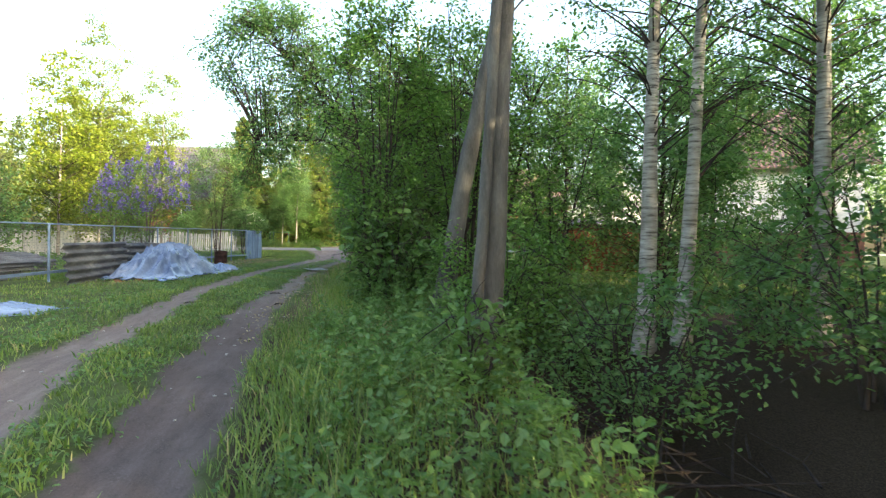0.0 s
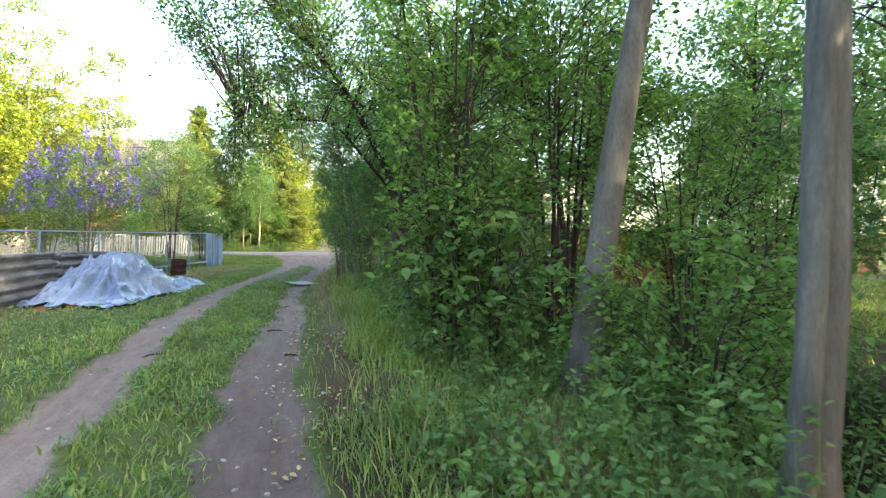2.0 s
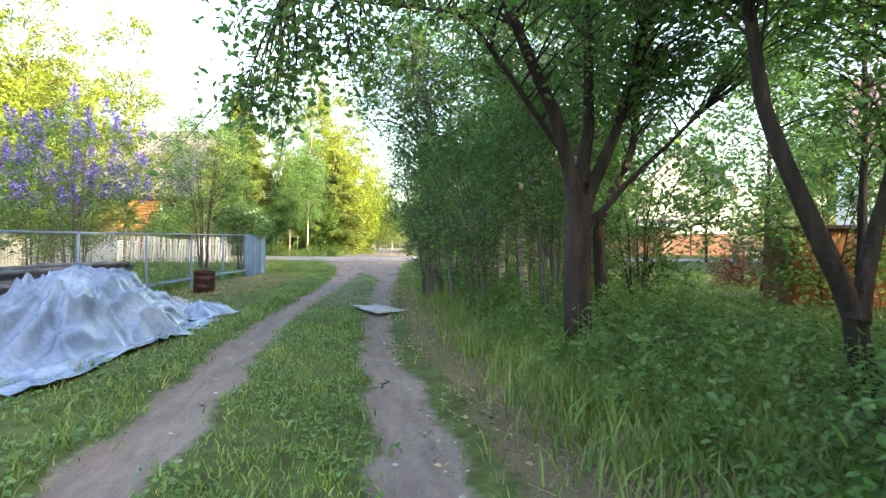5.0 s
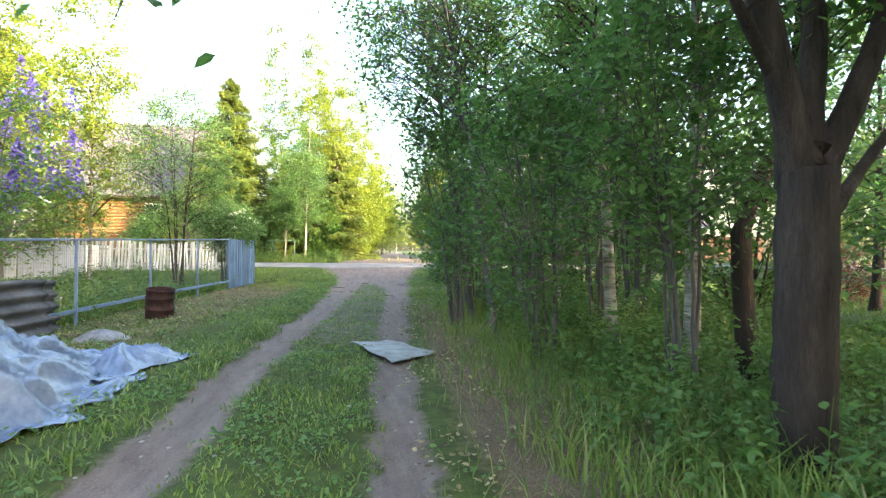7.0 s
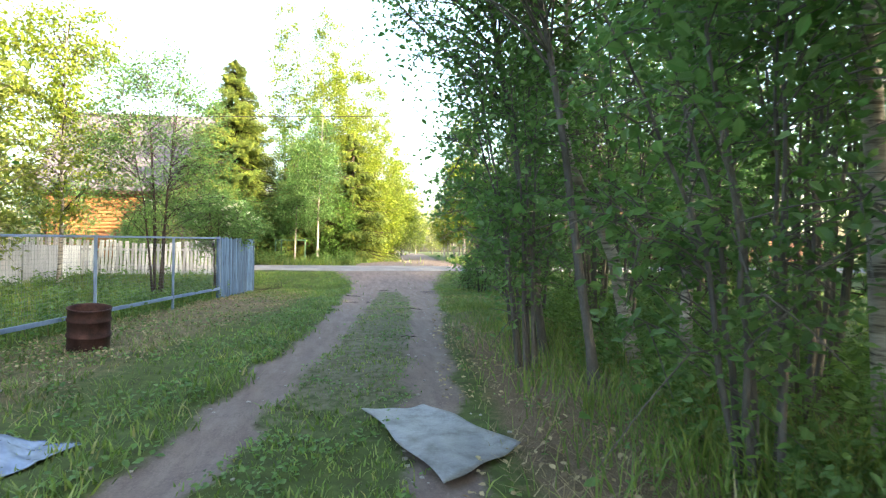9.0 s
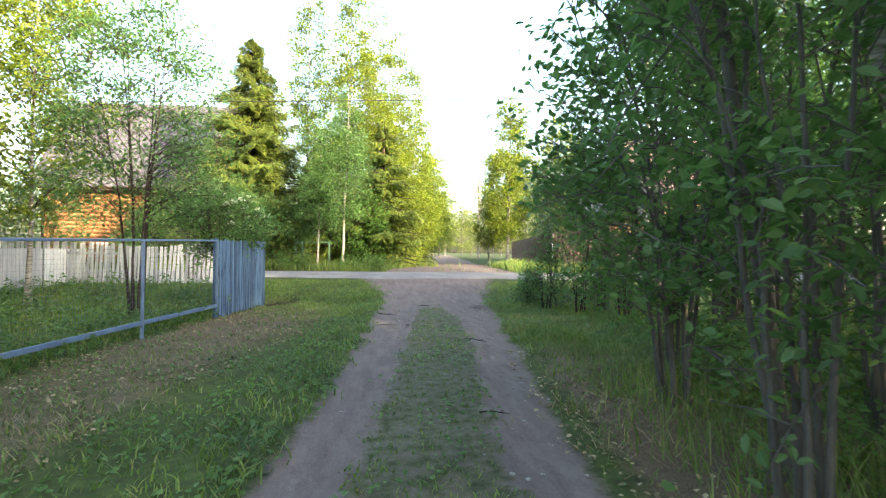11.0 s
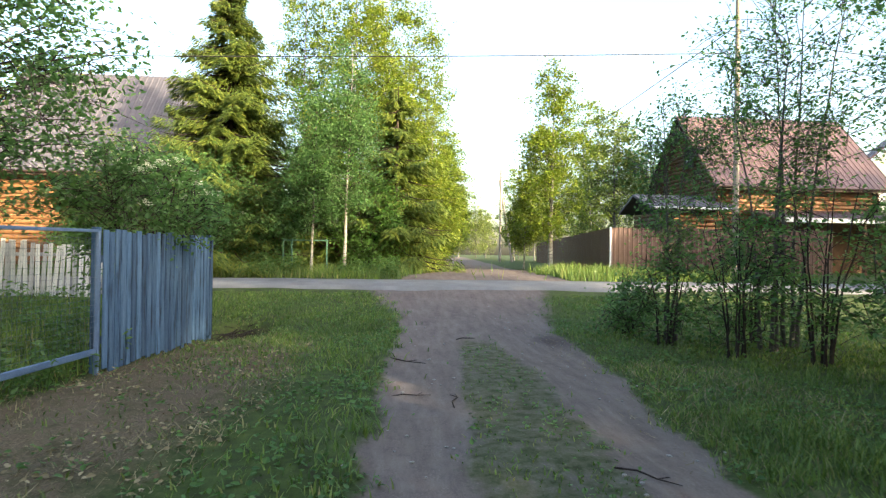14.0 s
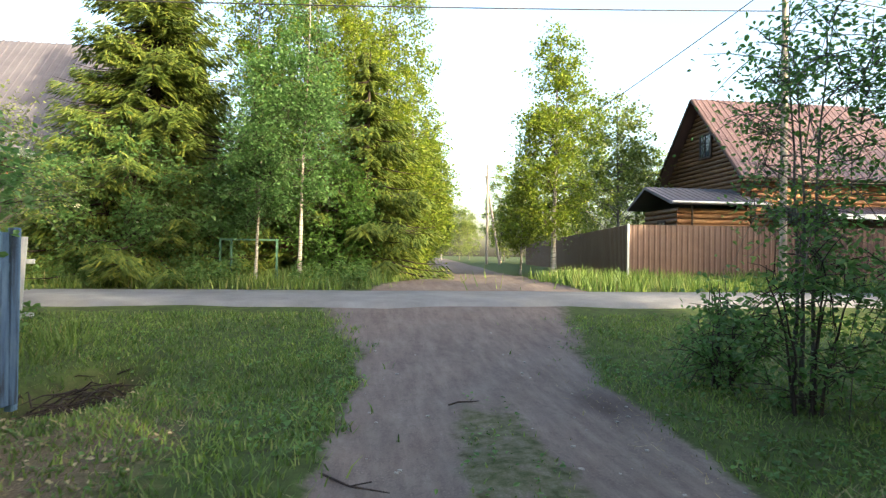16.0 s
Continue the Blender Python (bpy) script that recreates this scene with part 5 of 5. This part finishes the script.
def window(parent, c, w, h, axis, frame_mat, name="window", mull=True):
    """A framed window in a wall whose normal runs along -y or -x."""
    m = Matrix.Translation(c) @ (Matrix.Rotation(radians(-90), 4, "Z") if axis == "x" else Matrix())
    bm = bmesh.new()
    t = 0.09
    box_bm(bm, (0, 0, h / 2), (w + t, 0.07, t), 0, 0.006, m)
    box_bm(bm, (0, 0, -h / 2), (w + t, 0.09, t), 0, 0.006, m)
    for s in (-1, 1):
        box_bm(bm, (s * w / 2, 0, 0), (t, 0.068, h - t), 0, 0.006, m)
    if mull:
        box_bm(bm, (0, 0, 0), (0.05, 0.05, h - t), 0, 0.004, m)
        box_bm(bm, (-w / 4, 0, h * 0.18), (w / 2 - t / 2, 0.04, 0.04), 0, 0.004, m)
    win = part(name, bm, frame_mat, parent)
    for s in (-1, 1):
        bm = bmesh.new()
        box_bm(bm, (s * w / 4, 0.01, 0), (w / 2 - 0.05, 0.012, h - t), 0, 0, m)
        part("pane", bm, M_GLASS, win)
    return win


def roof_slope(name, parent, x0, x1, ye, ze, yr, zr, material, rib=0.3, rise=0.03):
    """A ribbed metal slope between the eave (ye, ze) and the ridge (yr, zr), on a thin deck."""
    xs = []
    x = x0
    while x < x1:
        xs += [(x, 0), (x + rib * 0.55, 0), (x + rib * 0.65, rise), (x + rib * 0.9, rise)]
        x += rib
    V, F = [], []
    steps = 14
    for side, off in ((0, 0.0), (1, -0.12)):
        for j in range(steps + 1):
            q = j / steps
            for xx, d in xs:
                V.append((min(xx, x1), ye + (yr - ye) * q, ze + (zr - ze) * q + (d + 0.012 * ((j % 2) - 0.5) if side == 0 else off)))
    N, W = len(xs) * (steps + 1), len(xs)
    for j in range(steps):
        for i in range(W - 1):
            a = j * W + i
            F.append((a, a + 1, a + W + 1, a + W))
            F.append((N + a, N + a + W, N + a + W + 1, N + a + 1))
    for i in range(W - 1):
        for a in (i, steps * W + i):
            F.append((a, a + 1, N + a + 1, N + a))
    for j in range(steps):
        for a in (j * W, j * W + W - 1):
            F.append((a, a + W, N + a + W, N + a))
    return quads(name, V, F, material, parent)


def house(name, label, at, x0, x1, yf, yb, z0, ze, zr, wall, gable, roofm, over=0.7, logr=0.115, windows=()):
    """A gabled house whose ridge runs along x; coordinates are the world's."""
    root = thing(name, at, label, "house")
    off = Vector(at)
    ym = (yf + yb) / 2
    zw = ze + 0.45 * (zr - ze) * over / (ym - yf + over) if over else ze
    core = bmesh.new()
    box_bm(core, ((x0 + x1) / 2 - off.x, ym - off.y, (z0 + zw) / 2 - off.z), (x1 - x0 - 0.1, yb - yf - 0.1, zw - z0), 0, 0)
    part("wall_core", core, gable, root)
    z = z0
    while z < zw:
        zc = z + logr
        for y in (yf, yb):
            rod("log", (x0 - 0.25 - off.x, y - off.y, zc - off.z), (x1 + 0.25 - off.x, y - off.y, zc - off.z), logr, wall, root)
        z += 2 * logr * 0.96
    slope = (zr - ze) / (ym - (yf - over))
    z = z0
    while z < zr - 0.35:
        zc = z + logr
        half = min((yb - yf) / 2 + 0.2, (zr - 0.15 - zc) / slope)
        for x in (x0, x1):
            if half > 0.15:
                rod("log", (x - off.x, ym - half - off.y, zc + 0.02 - off.z), (x - off.x, ym + half - off.y, zc + 0.02 - off.z), logr, gable, root)
        z += 2 * logr * 0.96
    roof_slope("roof", root, x0 - over - off.x, x1 + over - off.x, yf - over - off.y, ze - off.z, ym - off.y, zr - off.z, roofm)
    roof_slope("roof", root, x0 - over - off.x, x1 + over - off.x, yb + over - off.y, ze - off.z, ym - off.y, zr - off.z, roofm)
    bm = bmesh.new()
    box_bm(bm, ((x0 + x1) / 2 - off.x, yf - over - 0.02 - off.y, ze - 0.06 - off.z), (x1 - x0 + 2 * over, 0.04, 0.2), 0, 0.005)
    part("fascia", bm, M_TRIM_DARK, root)
    rod("gutter", (x0 - over - off.x, yf - over - 0.1 - off.y, ze - 0.02 - off.z), (x1 + over - off.x, yf - over - 0.1 - off.y, ze - 0.02 - off.z), 0.055, M_TRIM_DARK, root)
    for xe in (x0 - over, x1 + over):
        for ya in (yf - over, yb + over):
            a, b = Vector((xe, ya, ze - 0.08)) - off, Vector((xe, ym, zr - 0.08)) - off
            rod("bargeboard", a, b, 0.09, M_TRIM_DARK, root, 4)
    for c, w, h, axis, fm in windows:
        window(root, tuple(Vector(c) - off), w, h, axis, fm)
    return root


right_house = house("log_house", "brown log house with a red-brown metal roof", (20.5, 62, 1.42), 15.2, 23.6, 58.6, 65.4, 1.42, 5.75, 10.2, M_LOG, M_LOG_DARK, M_ROOF_BROWN,
                    windows=(((15.02, 61.6, 7.75), 0.95, 1.15, "x", M_TRIM_DARK), ((19.0, 58.4, 3.6), 1.3, 1.3, "y", M_TRIM_WHITE), ((21.8, 58.4, 3.6), 1.3, 1.3, "y", M_TRIM_WHITE)))
# porch with a low tiled roof beside the gable
porch = thing("log_porch", (13.2, 59.5, 1.42), "small log porch with a grey metal-tile roof", "porch")
po = Vector((13.2, 59.5, 1.42))
for i in range(13):
    z = 0.12 + i * 0.225
    rod("log", (-1.6, -1.4, z), (1.7, -1.4, z), 0.115, M_LOG, porch)
    rod("log", (-1.5, -1.5, z + 0.03), (-1.5, 1.5, z + 0.03), 0.115, M_LOG_DARK, porch)
box("wall_core", (0.1, 0.05, 1.5), (3.0, 2.7, 2.9), M_LOG_DARK, porch)
roof_slope("roof", porch, -2.2, 2.3, -2.1, 3.15, 0.3, 4.0, M_ROOF_GREY)
roof_slope("roof", porch, -2.2, 2.3, 2.1, 3.15, 0.3, 4.0, M_ROOF_GREY)
rod("gutter", (-2.2, -2.2, 3.12), (2.3, -2.2, 3.12), 0.05, M_TRIM_WHITE, porch)
rod("downpipe", (-1.0, -1.62, 3.1), (-1.0, -1.62, 0.2), 0.045, M_TRIM_DARK, porch)
window(porch, (-1.64, -0.2, 2.0), 0.6, 0.8, "x", M_TRIM_DARK)
# lean-to along the front of the log house
lean = thing("lean_to", (21.5, 57.2, 1.42), "dark lean-to roof along the log house front", "lean-to")
roof_slope("roof", lean, -5.2, 6.5, -2.0, 2.6, 1.2, 3.2, M_ROOF_BROWN)
box("fascia", (0.6, -2.03, 2.5), (11.7, 0.05, 0.2), M_TRIM_WHITE, lean)
for x in (-5, -1.2, 2.6, 6.3):
    box("post", (x, -1.85, 1.2), (0.13, 0.13, 2.5), M_LOG_DARK, lean)
box("wall", (0.6, 1.1, 1.3), (11.6, 0.08, 2.6), M_LOG_DARK, lean)

left_house = house("log_house", "orange log house under a broad grey-brown roof", (-14.5, 61.5, 1.42), -19.5, -9.6, 57.4, 65.6, 1.42, 5.45, 11.1, M_LOG, M_LOG, M_ROOF_GREY,
                   windows=(((-13.55, 57.2, 4.45), 0.95, 1.05, "y", M_TRIM_WHITE),))

# white-sided house and orange shed behind the woodland


def sided_house(at, rz):
    root = thing("sided_house", at, "white-sided house with a red-brown roof behind trees", "house", rz)
    for i in range(22):
        box("siding_board", (0, -4.02, 2.2 + 0.2 * i), (9.0, 0.05, 0.19), M_SIDING, root, 0, 0.01)
        box("siding_board", (-4.52, 0, 2.2 + 0.2 * i), (0.05, 8.0, 0.19), M_SIDING, root, 0, 0.01)
    for i in range(21):
        hw = 3.9 * (1 - i / 22)
        box("siding_board", (-4.52, 0, 6.6 + 0.2 * i * 0.98), (0.05, 2 * hw, 0.19), M_SIDING, root, 0, 0.01)
    box("wall_core", (0, 0, 3.3), (8.9, 7.9, 6.5), M_SIDING, root)
    box("plinth", (0, 0, 1.05), (9.1, 8.15, 2.1), M_BRICK, root)
    roof_slope("roof", root, -5.2, 5.2, -4.9, 6.2, 0, 10.8, M_ROOF_BROWN)
    roof_slope("roof", root, -5.2, 5.2, 4.9, 6.2, 0, 10.8, M_ROOF_BROWN)
    window(root, (0.8, -4.06, 4.6), 1.2, 1.4, "y", M_TRIM_WHITE)
    window(root, (-4.56, 0.2, 5.0), 1.2, 1.4, "x", M_TRIM_WHITE)
    window(root, (-4.56, 0.0, 7.9), 0.9, 1.1, "x", M_TRIM_WHITE)
    return root


white_house = sided_house((30.0, 36.0, 0.55), -35.0)
far_white_house = sided_house((34.5, 67.0, 1.42), 60.0)
shed = thing("garden_shed", (11.6, 24.6, 0.50), "small orange board shed behind the thicket", "shed", -20.0)
for i in range(16):
    box("board", (-1.5 + 0.2 * i, -1.0, 0.95), (0.18, 0.03, 1.9), M_ORANGE, shed, 0, 0.005)
for i in range(10):
    box("board", (-1.6, -0.9 + 0.2 * i, 0.95), (0.03, 0.18, 1.9), M_ORANGE, shed, 0, 0.005)
box("wall_core", (0, 0, 0.95), (3.1, 1.9, 1.88), M_ORANGE, shed)
box("roof", (0, 0, 1.98), (3.6, 2.5, 0.10), M_TRIM_DARK, shed)
slab = thing("concrete_slab", (-9.2, 31.5, 0.60), "pale concrete slab lying in the garden grass", "slab", 8.0)
bm = bmesh.new()
box_bm(bm, (0, 0, 0.10), (1.5, 0.8, 0.08), 0.05, 0.015)
box_bm(bm, (0.03, 0.02, 0.0), (1.3, 0.6, 0.14), 0.05, 0.015)
part("slab_top", bm, M_STONE, slab)

# ---- brown profiled fence across the lane ----
steel_fence = thing("steel_fence", (7.5, 53.8, 1.42), "brown profiled sheet-steel fence", "fence")


def steel_run(a, b, h=1.92):
    a, b = np.array(a, float), np.array(b, float)
    d = b - a
    L = np.linalg.norm(d)
    d /= L
    nrm = np.array([d[1], -d[0]])
    n = max(1, int(round(L / 1.15)))
    for i in range(n):
        V, F, xs = [], [], []
        s0, w = i * L / n, L / n
        reps = 6
        for r_ in range(reps):
            for q, dd in ((0.0, 0.0), (0.55, 0.0), (0.65, 0.022), (0.9, 0.022)):
                xs.append((s0 + w * (r_ + q) / reps, dd))
        xs.append((s0 + w, 0.0))
        for back in (0, 1):
            for zz in (0.06, h):
                for s, dd in xs:
                    p = a + d * s + nrm * (dd - 0.012 * back + 0.004 * (i % 2))
                    V.append((p[0], p[1], zz))
        W = len(xs)
        for j in range(W - 1):
            F += [(j, j + 1, W + j + 1, W + j), (2 * W + j, 3 * W + j, 3 * W + j + 1, 2 * W + j + 1), (W + j, W + j + 1, 3 * W + j + 1, 3 * W + j)]
        F += [(0, W, 3 * W, 2 * W), (W - 1, 3 * W - 1, 4 * W - 1, 2 * W - 1)]
        quads("panel", V, F, M_FENCE_BROWN, steel_fence)
    for i in range(0, n + 1, 2):
        p = a + d * (i * L / n) - nrm * 0.06
        box("post", (p[0], p[1], h / 2), (0.07, 0.07, h), M_TRIM_DARK, steel_fence, 0, 0.006)


steel_run((0, 0), (9.2, -0.9))
steel_run((5.6, 34.0), (0.02, 0.1))
box("corner_post", (-0.04, -0.03, 0.96), (0.07, 0.07, 1.96), M_TRIM_WHITE, steel_fence, 0, 0.008, "pale corner post")

# green gate frame under the spruces
gate = thing("green_gate", (-4.75, 51.7, 1.36), "green steel gate frame with mesh under spruces", "gate")
for x in (-0.8, -0.5, 0.75):
    box("post", (x, 0, 0.6), (0.06, 0.06, 1.28), M_GREEN, gate, 0, 0.006)
box("top_bar", (0, 0, 1.2), (1.6, 0.045, 0.05), M_GREEN, gate, 0, 0.006)
hut = thing("garden_hut", (-4.0, 55.6, 1.4), "low brown hut with a grey roof behind the gate", "hut")
box("wall", (0, 0, 0.6), (2.0, 1.6, 1.2), M_BRICK, hut)
box("roof", (0, -0.1, 1.3), (2.4, 2.1, 0.12), M_ROOF_GREY, hut, 0, 0.02)


# ---- poles and wires ----
def pole(x, y, h, r=0.12, label="weathered wooden utility pole with wires"):
    root = thing("utility_pole", (x, y, G(x, y)), label, "utility pole")
    v, f = tubes([(np.array([(0, 0, 0), (0.02, 0, h * 0.5), (0.03, 0, h)]), np.array([r, r * 0.85, r * 0.7]))], 12)
    quads("shaft", v, f, M_POLE, root, smooth=True)
    box("crossarm", (0.03, 0, h - 0.4), (1.1, 0.09, 0.09), M_POLE, root)
    for s in (-0.45, 0.45):
        rod("insulator", (s, 0, h - 0.36), (s, 0, h - 0.2), 0.035, M_TRIM_WHITE, root)
    return root


def wire(a, b, sag, r=0.018, label="black overhead cable strung between poles"):
    a, b = np.array(a, float), np.array(b, float)
    t = np.linspace(0, 1, 40)[:, None]
    p = a * (1 - t) + b * t - np.array([0, 0, 1.0]) * sag * 4 * t * (1 - t)
    v, f = tubes([(p, r)], 5)
    return tagged(quads("overhead_cable", v, f, M_CABLE, smooth=True), label, "cable")


pole(11.6, 51.6, 11.4)
far_pole = pole(9.0, 86.0, 9.0, 0.13, "pale utility pole with a leaning brace")
v, f = tubes([(np.array([(1.2, 0, 0), (-0.1, 0.1, 8.0)]), 0.11)], 8)
quads("brace", v, f, M_POLE, far_pole)
pole(-40.0, 50.8, 8.3)
wire((-40.0, 50.8, 8.0), (11.6, 51.6, 10.1), 0.35)
wire((11.6, 51.6, 11.2), (9.0, 86.0, 9.6), 0.55)
wire((11.6, 51.6, 10.8), (60.0, 53.0, 9.5), 0.8)
wire((11.6, 51.6, 9.3), (19.0, 58.0, 5.6), 0.25, 0.012)

# brush and roots in the hollow by the fence corner
rng = np.random.default_rng(55)
brush = thing("brush_pile", (-4.75, 42.0, float(ground_z(-4.75, 42.0))), "dark dead brush and roots in a small hollow", "brush pile")
for i in range(80):
    a, ln = rng.uniform(0, 6.28), rng.uniform(0.25, 0.7)
    c0 = np.array([rng.normal(0, 0.32), rng.normal(0, 0.5), 0.05 + rng.uniform(0, 0.42)])
    d0 = np.array([math.cos(a) * ln, math.sin(a) * ln, rng.uniform(-0.05, 0.28)])
    v, f = tubes([(np.array([c0 - d0 / 2 + [0, 0, 0.1], c0 + [0, 0, 0.14 + rng.uniform(0, 0.08)], c0 + d0 / 2 + [0, 0, 0.1]]), np.array([0.012, 0.009, 0.004]))], 5)
    quads("twig", v, f, M_BARK_DARK, brush, smooth=True)

ditch_brush = thing("brush_pile", (3.2, 5.6, float(ground_z(3.2, 5.6))), "dark dead branches lying in the shaded ditch", "brush pile")
for i in range(70):
    a, ln = rng.uniform(0, 6.28), rng.uniform(0.5, 1.5)
    c0 = np.array([rng.normal(0, 0.7), rng.normal(0, 1.1), rng.uniform(0.05, 0.5)])
    d0 = np.array([math.cos(a) * ln, math.sin(a) * ln, rng.uniform(-0.1, 0.8)])
    v, f = tubes([(np.array([c0 - d0 / 2, c0 + rng.normal(0, 0.06, 3), c0 + d0 / 2]), np.array([0.016, 0.012, 0.004]))], 5)
    quads("branch", v, f, M_BARK_DARK, ditch_brush, smooth=True)

# ---- small things on the ground ----
for bx, by, ba in ((-5.45, 17.75, 25.0), (-5.9, 17.55, -10.0)):
    brick = box("brick", (0, 0, 0.033), (0.25, 0.12, 0.065), M_ORANGE, None, 0, 0.006)
    brick.matrix_basis = pose(bx, by, float(ground_z(bx, by)) + 0.005, 0, 0, ba)
    tagged(brick, "loose red brick lying beside the tarpaulin", "brick", "loose bricks")

rng = np.random.default_rng(77)
bm = bmesh.new()
bmesh.ops.create_icosphere(bm, subdivisions=1, radius=1.0)
for v in bm.verts:
    v.co *= rng.uniform(0.75, 1.15)
pebble = bpy.data.meshes.new("pebble")
bm.to_mesh(pebble)
bm.free()
pebble.materials.append(M_STONE)
for i in range(280):
    y = float(rng.uniform(5, 45))
    side = RUT_L if rng.random() < 0.4 else RUT_R
    x = float(np.interp(y, RUT_Y, side) + rng.normal(0, 0.35))
    s = float(rng.uniform(0.008, 0.026))
    ob = new("stone", pebble)
    ob.matrix_basis = pose(x, y, float(ground_z(x, y)) + s * 0.2, 0, 0, float(rng.uniform(0, 360))) @ Matrix.Diagonal((s * 1.3, s, s * 0.6, 1))
    tagged(ob, "small grey stone lying on the track", "stone", "stones on the track")


def stick(x, y, ln, rz, r=0.008):
    z = float(ground_z(x, y)) + 0.012
    p = np.array([(-ln / 2, 0, 0), (-ln / 6, 0.06 * ln, 0.015), (ln / 6, -0.02 * ln, 0.01), (ln / 2, 0.05 * ln, 0.0)])
    v, f = tubes([(p, np.array([r, r, r * 0.8, r * 0.4])), (np.array([p[2], p[2] + [0.12 * ln, 0.14 * ln, 0.01]]), r * 0.5)], 5)
    ob = quads("twig", v, f, M_BARK_DARK, smooth=True)
    ob.matrix_basis = pose(x, y, z, 0, 0, rz)
    tagged(ob, "thin fallen twig on the track", "twig", "twigs on the track")


for a in ((-1.4, 14.3, 0.25, 10, 0.014), (-1.15, 12.4, 0.18, -20, 0.016), (-1.6, 38.9, 0.9, -35, 0.011), (-1.0, 36.6, 0.6, 80, 0.008), (-1.5, 36.9, 0.5, 5, 0.007), (-2.9, 12.6, 0.3, 50, 0.01),
          (0.1, 34.2, 0.5, -50, 0.008), (-0.3, 41.0, 0.4, 20, 0.01), (-1.2, 17.6, 0.4, 70, 0.008), (-0.5, 29.4, 0.3, -15, 0.008)):
    stick(*a)
